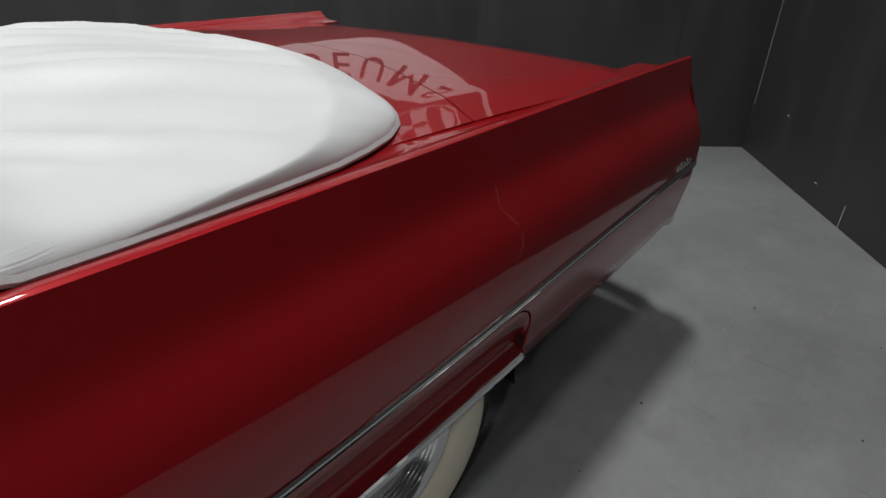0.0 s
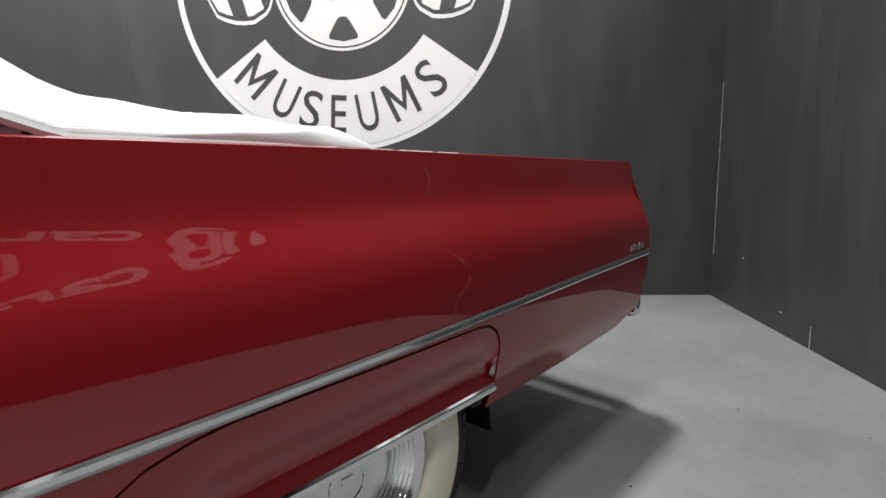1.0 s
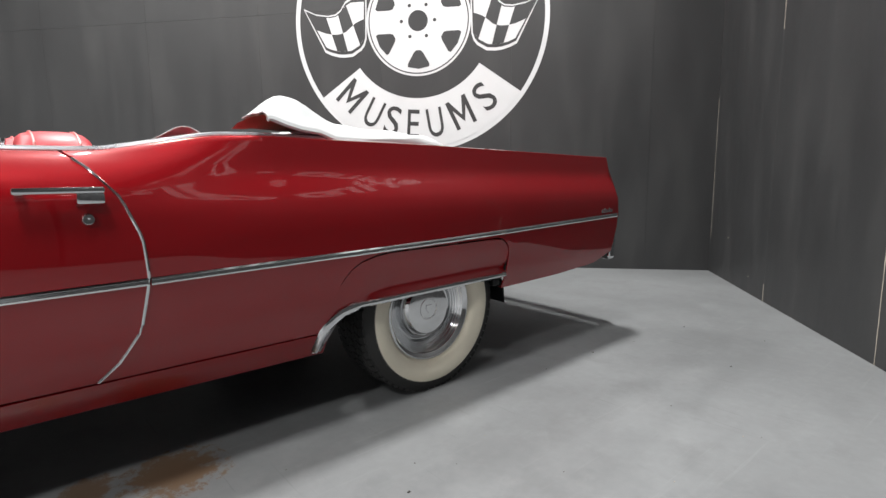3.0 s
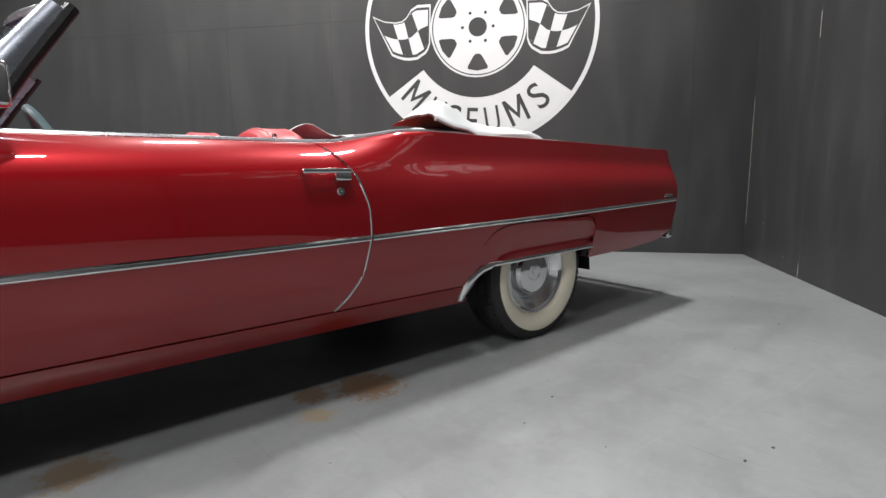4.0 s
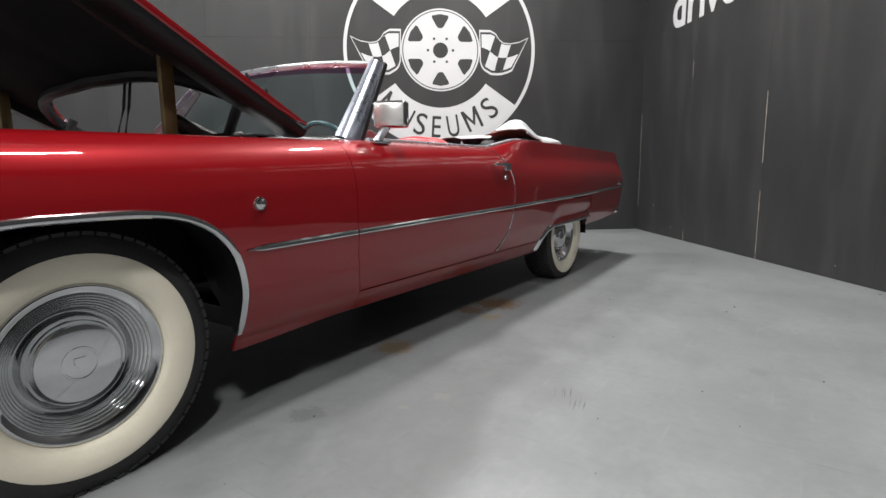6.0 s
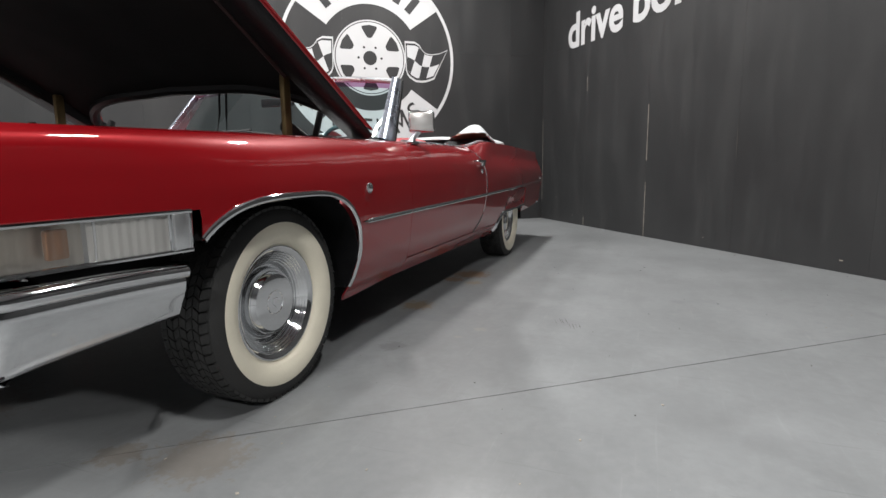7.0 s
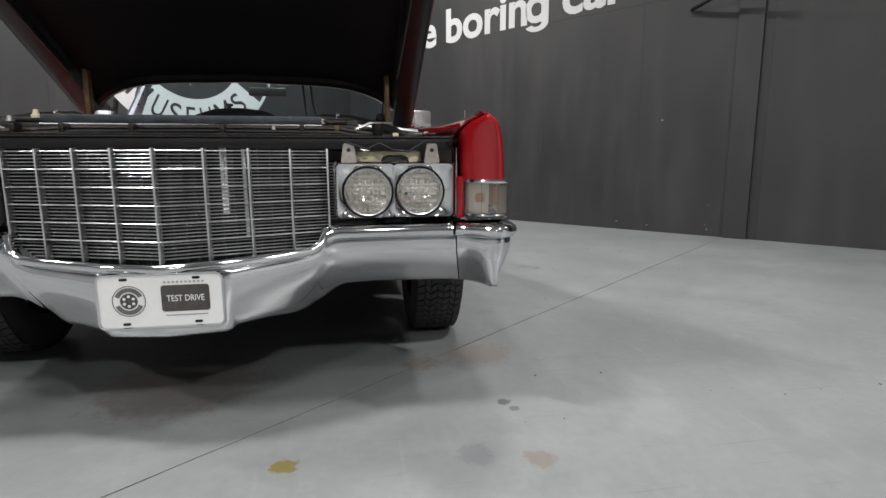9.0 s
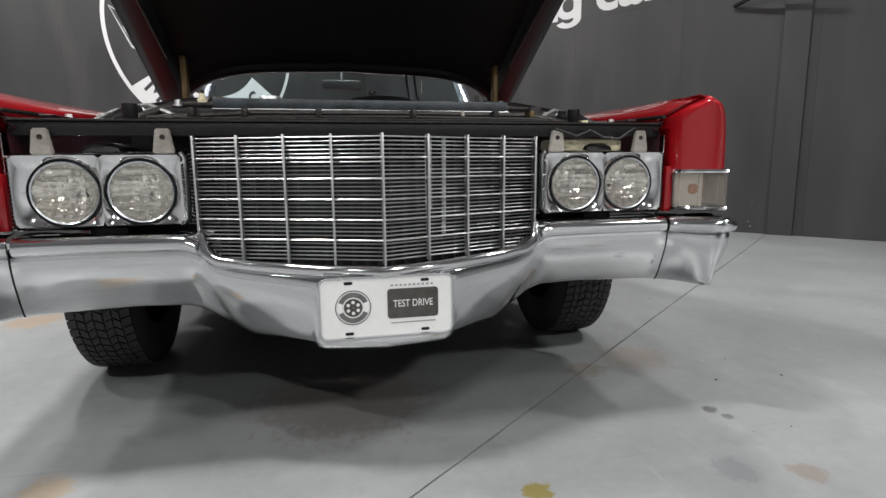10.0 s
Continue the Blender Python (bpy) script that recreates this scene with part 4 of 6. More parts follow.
def build_wheel(car, x, sg, R, axle):
    root = new("wheel")
    root.parent = car
    root.matrix_basis = Matrix.Translation((x, sg * 0.866, axle)) @ Matrix.Rotation(math.pi if sg < 0 else 0, 4, "Z")
    # +y is the outer face here
    tyre = [(R - 0.012, -0.095), (R - 0.004, -0.088), (R - 0.002, 0.0), (R - 0.004, 0.088), (R - 0.012, 0.096), (R - 0.035, 0.106), (0.292, 0.111)]
    part("tyre", lathe([(0.20, -0.09), (0.26, -0.112), (R - 0.045, -0.108)] + tyre, 72), RUBBER, root, "black tyre with a block tread")
    part("whitewall", lathe([(0.294, 0.110), (0.285, 0.1125), (0.255, 0.112), (0.228, 0.104), (0.216, 0.092), (0.208, 0.06)], 72), WHITEWALL, root, "broad cream whitewall")
    # tread blocks
    bm = bmesh.new()
    n = 64
    for k in range(n):
        for row, (y0, y1, ph, sk) in enumerate(((-0.094, -0.066, 0.0, 0.06), (-0.062, -0.042, 0.5, -0.10), (-0.038, -0.016, 0.1, 0.10), (-0.012, 0.012, 0.6, -0.08), (0.016, 0.038, 0.1, 0.10), (0.042, 0.062, 0.5, -0.10), (0.066, 0.094, 0.0, 0.06))):
            a = 2 * math.pi * (k + ph) / n
            da = 2 * math.pi / n * 0.40
            vs = []
            for rr in (R - 0.004, R + 0.006):
                for yy, aa in ((y0, a - da), (y1, a - da + sk * 0.4), (y1, a + da + sk * 0.4), (y0, a + da)):
                    r2 = rr - (0.004 if abs(yy) > 0.085 else 0)
                    vs.append(bm.verts.new((r2 * math.cos(aa), yy, r2 * math.sin(aa))))
            for q in ((4, 5, 6, 7), (0, 1, 5, 4), (1, 2, 6, 5), (2, 3, 7, 6), (3, 0, 4, 7)):
                bm.faces.new([vs[i] for i in q])
    t = part("tread", bm, RUBBER, root, smooth=0)
    t["kind"] = "stuff"
    cap = [(0.214, 0.075), (0.212, 0.096), (0.207, 0.101), (0.201, 0.100), (0.192, 0.092), (0.187, 0.090)]
    for k in range(6):
        r, o = 0.186 - 0.0075 * k, 0.089 - 0.0072 * k
        cap += [(r, o), (r - 0.0018, o + 0.0022), (r - 0.0042, o - 0.0010), (r - 0.0056, o - 0.0066)]
    cap += [(0.140, 0.034), (0.134, 0.027), (0.129, 0.030), (0.126, 0.048), (0.122, 0.066), (0.117, 0.072), (0.113, 0.070), (0.110, 0.074), (0.104, 0.081)]
    cap = [(a, b - 0.016) for a, b in cap]
    hub = part("hubcap", lathe(cap, 72), CHROME, root, "chrome hubcap with fine rings", smooth=60)
    part("hub_centre", lathe([(a, b - 0.016) for a, b in ((0.106, 0.078), (0.102, 0.083), (0.085, 0.085), (0.045, 0.086), (0.044, 0.088), (0.040, 0.088), (0.039, 0.086), (0.0, 0.086))], 48), CHROME, root, "flat chrome hubcap centre")
    sh = prism([(-0.014, -0.016), (0.014, -0.016), (0.014, 0.002), (0.0, 0.018), (-0.014, 0.002)], 0, 0.003)
    part("badge", sh, CHROME, root, m=Matrix.Translation((0, 0.070, 0)) @ Matrix.Rotation(radians(-90), 4, "X"))
    return root


def build_rear(car):
    # trunk lid between the fins
    def deck_at(x, y):
        drop = -0.015 * ease(x, 3.4, 4.4) - 0.05 * ease(x, 4.3, 4.56) ** 2
        lift = 0.010 * (1 - ease(x, 3.7, 4.3))
        return (x, y, TOP(x) + lift - 0.012 + 0.018 * (1 - (y / 0.86) ** 2) + drop - 0.012 * ease(abs(y), 0.74, 0.87))

    def seam(y):
        return lerp_table(abs(y), [(0, 3.90), (0.25, 3.87), (0.47, 3.805), (0.63, 3.744), (0.73, 3.709), (0.886, 3.645)])
    dy = spread(-0.872, 0.872, 40)

    solid(part("deck_panel", grid([[deck_at(3.2 + (seam(y) - 0.002 - 3.2) * v, y) for y in dy] for v in spread(0, 1, 8)]), PAINT, car, "glossy candy red deck panel"))
    rows = [[deck_at(seam(y) + 0.002 + (4.55 - seam(y) - 0.002) * v, y) for y in dy] for v in (0, 0.1, 0.3, 0.5, 0.65, 0.75, 0.83, 0.89, 0.94, 0.97, 0.99, 1.0)]
    for z in (0.84, 0.78, 0.70, 0.60):
        rows.append([(4.555, y, z) for y in dy])
    solid(part("trunk_lid", grid(rows), PAINT, car, "glossy candy red trunk lid"))
    for sg in (1, -1):
        # tall narrow tail lamp in the fin's end, and the bumper's end below
        fin = []
        for z in (0.42, 0.5, 0.58, 0.66, 0.74, 0.82, 0.90, 0.940, 0.951):
            h = half(4.56, z) + 0.0
            xe = 4.562 + 0.014 * math.sin(math.pi * (z - 0.42) / 0.56)
            w = 0.11 - 0.082 * ease(z, 0.80, 0.89)
            fin.append([(4.55, sg * h, z), (xe, sg * (h - 0.003), z), (xe + 0.006, sg * (h - 0.3 * w), z), (xe, sg * (h - 0.9 * w), z), (4.55, sg * (h - w), z)])
        fb = grid(fin)
        fb.verts.ensure_lookup_table()
        fb.faces.new(fb.verts[-5:])
        part("fin_end", fb, PAINT, car, "candy red end of the fin")
        part("tail_lamp", box(4.572, 4.586, sg * 0.885, sg * 0.93, 0.68, 0.86, 0.006), TAIL_RED, car, "narrow red tail lamp")
        path = [(4.46, sg * 0.955, 0.49), (4.53, sg * 0.955, 0.50), (4.57, sg * 0.93, 0.51), (4.63, sg * 0.8, 0.52), (4.65, sg * 0.4, 0.52), (4.655, 0, 0.52)]
        part("rear_bumper_half", sweep(path, 0.075, 12, 0.5), CHROME, car)
        part("bumper_end", box(4.565, 4.628, sg * 0.905, sg * 0.975, 0.398, 0.556, 0.02, seg=3), CHROME, car, "chrome rear bumper end")
        part("bumper_pad", box(4.545, 4.592, sg * 0.945, sg * 0.992, 0.56, 0.668, 0.012), BLACK, car, "black rubber bumper end")
    part("tail_panel", box(4.52, 4.56, -0.87, 0.87, 0.42, 0.84, 0.01), PAINT, car)


BOOT_BACK = [(0.0, 3.765), (0.15, 3.752), (0.30, 3.720), (0.45, 3.672), (0.60, 3.612), (0.70, 3.575), (0.76, 3.545), (0.81, 3.505), (0.855, 3.445), (0.89, 3.365), (0.915, 3.29), (0.93, 3.19), (0.94, 3.08), (0.945, 2.98)]
BOOT_HALF = 0.945


def boot_front(ay):
    return 2.64 + 0.30 * (1 - ease(ay, 0.48, 0.74))


def boot_z(x, y):
    """Height of the boot cover: puffed up from its edge, creased, both front corners lifted."""
    ay = abs(y)
    dist = max(0.0, min(BOOT_HALF - ay, (lerp_table(ay, BOOT_BACK) - x) * 0.75))
    rise = 0.006 + 0.050 * min(1.0, dist / 0.10) ** 0.6
    long_fold = noise.noise(Vector((x * 3.2 + y * 3.8, y * 1.3 - x * 0.8, 0.3))) * 0.016
    crease = abs(noise.noise(Vector((x * 5.5 + y * 6.5, y * 1.1, 4.3)))) * -0.022
    fine = noise.noise(Vector((x * 17 + y * 12, y * 3.1, 2.3))) * 0.0030
    puff = 0.030 * math.exp(-((x - 3.25) / 0.25) ** 2) * ease(BOOT_HALF - ay, 0.08, 0.5)
    sink = 0.008 * ease(x, 3.1, 3.5)
    z = TOP(x) - sink + rise + puff + (long_fold + crease + fine + 0.003) * min(1, dist * 7)
    din = min(1.0, (BOOT_HALF - ay) / 0.10)
    if y < 0:
        lo = lerp_table(x, [(2.6, 0.040), (2.65, 0.058), (2.70, 0.042), (2.75, 0.030), (2.82, 0.022), (2.86, 0.008), (2.89, 0.0)])
        hi = lerp_table(x, [(2.6, 0.0), (2.65, 0.035), (2.70, 0.078), (2.735, 0.092), (2.78, 0.080), (2.83, 0.050), (2.88, 0.026), (2.94, 0.008), (3.0, 0.0)])
        z += (lo + (hi - lo) * ease(din, 0.0, 1.0)) * ease(ay, 0.60, 0.82)
    else:
        z += 0.085 * math.exp(-((x - 2.82) / 0.11) ** 2) * ease(ay, 0.42, 0.58) * (1 - 0.75 * ease(ay, 0.72, 0.9))
    return z


def build_boot():
    root = new("boot_cover")
    tagged(root, "white vinyl boot cover over the folded top, one corner lifted", "boot cover")
    rows = []
    na, nb = 110, 64
    for i in range(nb + 1):
        v = i / nb
        row = []
        for k in range(na + 1):
            y = BOOT_HALF * math.sin(math.pi / 2 * (2 * k / na - 1))
            xf, xb = boot_front(abs(y)), lerp_table(abs(y), BOOT_BACK)
            x = xf + (xb - xf) * (1 - (1 - v) ** 1.3)
            row.append((x, y, boot_z(x, y)))
        rows.append(row)
    ob = part("cover", grid(rows), WHITE_VINYL, root, "creased white vinyl", smooth=80)
    md = ob.modifiers.new("thickness", "SOLIDIFY")
    md.thickness, md.offset = 0.004, 1
    rim = [row[0] for row in rows] + rows[-1][1:-1] + [row[-1] for row in rows[::-1]]
    part("piping", sweep([Vector(p) - UP * 0.004 for p in rim], 0.0075, 6), WHITE_VINYL, root, "white piped edge")
    # brown lining on the inside of the lifted corner
    lin = []
    for x in spread(2.642, 2.95, 24):
        lin.append([(x, -y, boot_z(x, -y) - 0.006) for y in spread(0.62, 0.938, 16)])
    part("lining", grid(lin), TAN_BACK, root, "brown lining under the lifted corner")
    return root


def build_windscreen(car):
    ws = group("windscreen", car, "curved clear windscreen in a chrome frame")

    def base(y):
        return Vector((1.13 - 0.25 * (1 - abs(y / 0.82) ** 3) ** 0.9, y, 0.975 + 0.02 * (1 - (y / 0.82) ** 2)))

    def top(y):
        yy = y * 0.925
        return Vector((1.40 - 0.09 * (1 - abs(y / 0.82) ** 3) ** 0.9, yy, 1.318 + 0.035 * (1 - (y / 0.82) ** 2)))
    ys = spread(-0.82, 0.82, 30)
    rows = [[base(y).lerp(top(y), v) for y in ys] for v in (0, 0.2, 0.4, 0.6, 0.8, 0.86)]
    g = part("pane", grid(rows), WINDSCREEN, ws)
    g.visible_shadow = False
    rows = [[base(y).lerp(top(y), v) for y in ys] for v in (0.861, 0.93, 1)]
    g = part("tint_band", grid(rows), TINT, ws, "purple tinted glass band")
    g.visible_shadow = False
    part("header", sweep([top(y) for y in ys], 0.016, 8, 0.8), BRIGHT, ws, "chrome windscreen header")
    part("base_trim", sweep([base(y) + Vector((-0.01, 0, -0.006)) for y in ys], 0.012, 8), CHROME, ws)
    for sg in (1, -1):
        a, b = base(sg * 0.82), top(sg * 0.82)
        bm = bmesh.new()
        d = (b - a).normalized()
        f = Vector((-d.z, 0, d.x))
        rows = []
        for v in spread(-0.06, 1.03, 8):
            p = a.lerp(b, v)
            k = 1.35 - 0.45 * v
            rows.append([p + f * (o * k) + Vector((0, sg * q * k, 0)) for o, q in ((0.030, -0.020), (0.030, -0.004), (0.024, 0.010), (0.006, 0.026), (-0.020, 0.030), (-0.040, 0.022), (-0.045, 0.0), (-0.040, -0.020))])
        grid(rows, closed_u=True, bm=bm)
        part("pillar", bm, PILLAR, ws, "bright windscreen pillar")
        part("seal", sweep([a + Vector((0.064, sg * 0.008, -0.03)), a.lerp(b, 0.5) + Vector((0.058, sg * 0.010, 0)), b + Vector((0.048, sg * 0.008, 0.008))], 0.021, 8, 0.9), BLACK, ws, "black rubber seal")
    m = part("inside_mirror", box(1.27, 1.29, -0.12, 0.12, 1.20, 1.255, 0.01), BLACK, ws, "inside mirror")
    part("mirror_stem", sweep([(1.28, 0, 1.25), (1.25, 0, 1.34)], 0.008, 8), CHROME, ws)
    return ws


def build_side_mirror(car):
    root = part("side_mirror", sweep([(1.185, -0.945, 0.952), (1.195, -0.955, 0.980), (1.205, -0.985, 1.018)], [0.024, 0.016, 0.018], 10), BRIGHT, car, "square chrome door mirror on a stalk")
    part("foot", box(1.135, 1.24, -0.975, -0.915, 0.945, 0.958, 0.006), CHROME, root)
    turn = Matrix.Translation((1.205, -1.0, 0)) @ Matrix.Rotation(radians(24), 4, "Z") @ Matrix.Translation((-1.205, 1.0, 0))
    part("shell", box(1.185, 1.255, -1.072, -0.930, 1.010, 1.120, 0.013, seg=3), CHROME, root, m=turn)
    # plate coloured pale for the bright reflection on the chrome back
    part("shell_face", box(1.1825, 1.190, -1.064, -0.938, 1.018, 1.112, 0.004), SHELL, root, "chrome mirror back, coloured pale for its reflection", m=turn)
    part("mirror_glass", box(1.2535, 1.2575, -1.062, -0.940, 1.020, 1.110, 0.003), MIRROR, root, m=turn)


HOOD_HINGE = Vector((0.885, 0.0, 0.990))
HOOD_ANGLE = 27.5


def build_hood(car):
    """Open hood; built flat from its hinge forwards, then swung up."""
    swing = Matrix.Translation(HOOD_HINGE) @ Matrix.Rotation(radians(HOOD_ANGLE), 4, "Y")
    L = 1.88
    W = 0.893

    def start(y):
        return 0.41 * (1 - abs(y / W) ** 5.0) + 0.04 * ease(abs(y), W - 0.07, W) ** 2

    def zc(u, y):
        return 0.026 * (1 - (y / W) ** 2) + 0.008 * math.exp(-(y / 0.10) ** 2) + 0.010 * math.sin(math.pi * u / L) - 0.015 * ease(u, 1.75, L)

    def at(v, y, dz=0.0, inset=0.0):
        u = start(y) + inset + (L - start(y) - inset) * v
        return (-u, y, zc(u, y) + dz)
    ys = spread(-W, W, 48)
    vs = [0, 0.01, 0.03, 0.08, 0.2, 0.35, 0.5, 0.65, 0.8, 0.92, 0.97, 1]
    sheet = []
    for v in vs:
        row = [at(v, y) for y in ys]
        a, b = row[0], row[-1]
        k = 0.2 + 0.8 * ease(v, 0.0, 0.05)
        fold = ((0.010, 0.024 * k), (0.004, 0.023 * k), (0.0, 0.018 * k), (-0.001, 0.008 * k))
        left = [(a[0], a[1] + i, a[2] - d) for i, d in fold]
        right = [(b[0], b[1] - i, b[2] - d) for i, d in fold[::-1]]
        sheet.append(left + row + right)
    hood = part("hood", grid(sheet), PAINT, car, "raised candy red hood", m=swing)
    if sum(p.normal.z * p.area for p in hood.data.polygons) < 0:
        hood.data.flip_normals()
    md = hood.modifiers.new("thickness", "SOLIDIFY")
    md.thickness, md.offset, md.material_offset = 0.012, -1, 1
    hood.data.materials.append(PAD)
    for sg in (1, -1):
        rows = []
        for u in spread(0.03, L - 0.02, 24):
            dip = 0.012 * ease(u, 0.03, 0.3)
            rows.append([(-u, sg * (W - 0.004), zc(u, W) - 0.022), (-u, sg * (W - 0.005), zc(u, W) - 0.030), (-u, sg * (W - 0.014), zc(u, W) - 0.046), (-u, sg * (W - 0.03), zc(u, W) - 0.052 - dip), (-u, sg * (W - 0.06), -0.052 - dip), (-u, sg * (W - 0.12), -0.046 - dip), (-u, sg * (W - 0.15), 0.0)])
        part("side_rail", grid(rows), BLACK, hood)
    yy = spread(-0.76, 0.76, 24)
    part("pad", grid([[(at(v, y, -0.03 + 0.004 * noise.noise(Vector((v * 9, y * 6, 0))), 0.06)) for y in yy] for v in spread(0, 0.97, 24)]), PAD, hood, "black sound-deadening pad")
    part("rear_rail", sweep([at(0, y, -0.028, 0.03) for y in spread(-0.80, 0.80, 24)], 0.026, 8), BLACK, hood)
    part("front_rail", sweep([at(0.97, y, -0.03) for y in spread(-0.80, 0.80, 16)], 0.03, 8), PAD, hood)
    return hood


def build_front(car):
    # grille: V-shaped in plan
    gx = lambda y: -0.965 + 0.165 * abs(y) / 0.44
    g = group("grille", car, "bright egg-crate grille with fine bars")
    ys = [-0.44, -0.335, -0.225, -0.115, 0.0, 0.115, 0.225, 0.335, 0.44]
    for y in ys:
        part("upright", box(gx(y) - 0.008, gx(y) + 0.022, y - 0.0030, y + 0.0030, 0.506, 0.815, 0.0020), GRILLE_BAR, g)
    for k in range(31):
        z = 0.517 + 0.0097 * k
        thick = k % 5 == 0 and 0 < k < 30
        xo = 0.0 if thick else 0.010
        path = [(gx(y) + xo, y, z) for y in (-0.442, -0.225, 0.0, 0.225, 0.442)]
        part("crossbar", sweep(path, 0.0026 if thick else 0.0018, 6, 2.0), GRILLE_BAR, g)
    for sg in (1, -1):
        for k in range(20):
            z = 0.60 + 0.172 * k / 19
            part("fine_bar", sweep([(-0.765, sg * 0.445, z), (-0.765, sg * 0.85, z)], 0.0018, 6, 2.0), GRILLE_BAR, g)
    # dark behind, radiator with its fins
    part("radiator", box(-0.66, -0.58, -0.42, 0.42, 0.40, 0.83, 0.01), BLACK, car, "black radiator behind the grille")
    for k in range(22):
        y = -0.40 + 0.8 * k / 21
        part("radiator_fin", box(-0.672, -0.662, y - 0.006, y + 0.006, 0.40, 0.82), GREASY, car)
    part("hood_latch", box(-0.80, -0.78, -0.150, -0.128, 0.62, 0.82, 0.006), CHROME, car, "bright hood latch post")
    part("latch_stay", sweep([(-0.76, -0.19, 0.83), (-0.75, -0.19, 0.55)], 0.006, 8), STEEL, car)
    # headlamps in pairs
    for sg in (1, -1):
        h = group("headlamp_bezel", car, "chrome bezel with two round headlamps")
        bz = bmesh.new()
        outl = [(sg * a, b) for a, b in ((0.470, 0.600), (0.822, 0.598), (0.834, 0.612), (0.834, 0.765), (0.824, 0.775), (0.462, 0.778), (0.456, 0.765), (0.456, 0.615))]
        # plate with a raised rim and two wells
        rim_o = [Vector((-0.812, y, z)) for y, z in outl]
        c = Vector((-0.812, sg * 0.645, 0.687))
        rim_i = [c + (p - c) * 0.955 + Vector((-0.012, 0, 0)) for p in rim_o]
        back = [p + Vector((0.07, 0, 0)) for p in rim_o]
        n = len(outl)
        vo, vi, vb = [[bz.verts.new(p) for p in L] for L in (rim_o, rim_i, back)]
        for i in range(n):
            j = (i + 1) % n
            bz.faces.new((vo[i], vo[j], vi[j], vi[i]))
            bz.faces.new((vb[i], vb[j], vo[j], vo[i]))
        part("bezel_rim", bz, CHROME, h)
        plate = bmesh.new()
        for yc, ya, yb in ((0.560, 0.466, 0.641), (0.722, 0.641, 0.826)):
            rows = []
            for f in (-0.2, 0.0, 0.1, 0.22, 0.36, 0.52, 0.7, 0.85, 1.0):
                row = []
                for k in range(64):
                    a = 2 * math.pi * k / 64
                    cy, cz = math.cos(a), math.sin(a)
                    reach = min(((yb - yc) if cy > 0 else (yc - ya)) / max(abs(cy), 1e-6), (0.770 - 0.683 if cz > 0 else 0.683 - 0.606) / max(abs(cz), 1e-6))
                    rad = 0.0775 + max(0.0, reach - 0.0775) * max(f, 0.0)
                    back = 0.034 if f < 0 else 0.013 * (1 - f) ** 1.6
                    row.append((-0.818 + back, sg * (yc + rad * cy), 0.683 + rad * cz))
                rows.append(row)
            grid(rows, closed_u=True, bm=plate)
        part("bezel_plate", plate, SHINY, h)
        for yc in (0.560, 0.722):
            well = lathe([(0.0786, -0.008), (0.0783, 0.0012), (0.0772, 0.002), (0.0758, 0.0005), (0.0750, -0.008)], 48)
            part("lamp_ring", well, BLACK, h, m=Matrix.Translation((-0.806, sg * yc, 0.683)) @ Matrix.Rotation(radians(90), 4, "Z"))
        for yc in (0.560, 0.722):
            M = Matrix.Translation((-0.797, sg * yc, 0.683)) @ Matrix.Rotation(radians(90), 4, "Z")
            lampo = part("headlamp", lathe([(0.0745, -0.01), (0.0745, 0.008), (0.0725, 0.011), (0.0690, 0.009)], 40), BRIGHT, car, "round sealed-beam headlamp", m=M)
            rr = []
            for i in range(12):
                rad = 0.070 * (1 - i / 11) + 0.0005
                rr.append([(rad * math.cos(2 * math.pi * k / 64), 0.004 - 0.036 * (1 - (rad / 0.0705) ** 2) + 0.0016 * math.sin(rad * math.cos(2 * math.pi * k / 64) * 260) + 0.0022 * math.sin(rad * math.sin(2 * math.pi * k / 64) * 190), rad * math.sin(2 * math.pi * k / 64)) for k in range(64)])
            part("reflector", grid(rr, closed_u=True), REFLECTOR, lampo)
            face = []
            for i in range(33):
                zz = -0.069 + 0.138 * i / 32
                row = []
                for k in range(33):
                    yy = -0.069 + 0.138 * k / 32
                    r = math.hypot(yy, zz)
                    if r > 0.069:
                        yy, zz2 = yy * 0.069 / r, zz * 0.069 / r
                    else:
                        zz2 = zz
                    row.append((yy, 0.007 + 0.012 * (1 - min(1, (r / 0.069)) ** 2) + 0.0026 * math.sin(yy * 430) * (1 if zz2 < 0.02 else 0.35) + 0.0030 * math.sin(zz2 * 190 + 1), zz2))
                face.append(row)
            part("lens", grid(face), LENS_GLASS, lampo, "fluted clear headlamp lens")
            part("bulb_shield", lathe([(0.0, -0.008), (0.010, -0.010), (0.012, -0.03)], 12), STEEL, lampo)
        # brackets over the bezel
        for yb in (0.505, 0.762):
            b = bmesh.new()
            pts = [(sg * (yb - 0.026), 0.765), (sg * (yb + 0.026), 0.765), (sg * (yb + 0.016), 0.832), (sg * (yb - 0.016), 0.832)]
            if sg < 0:
                pts = pts[::-1]
            prism(pts, 0, 0.012, bm=b)
            bmesh.ops.bevel(b, geom=b.edges[:], offset=0.003, segments=2, affect="EDGES")
            part("lamp_bracket", b, DULL, car, "dull cast lamp bracket", m=Matrix(((0, 0, -1, -0.79), (1, 0, 0, 0), (0, 1, 0, 0), (0, 0, 0, 1))))
        for yb in (0.505, 0.762):
            part("bracket_hole", lathe([(0.0, 0.0025), (0.0055, 0.0025), (0.0065, 0.0)], 12), GREASY, car, m=Matrix.Translation((-0.8015, sg * yb, 0.812)) @ Matrix.Rotation(radians(90), 4, "Z"))
    part("header_bar", box(-0.79, -0.765, -0.83, 0.83, 0.815, 0.848, 0.004), BLACK, car, "black header bar above the grille")
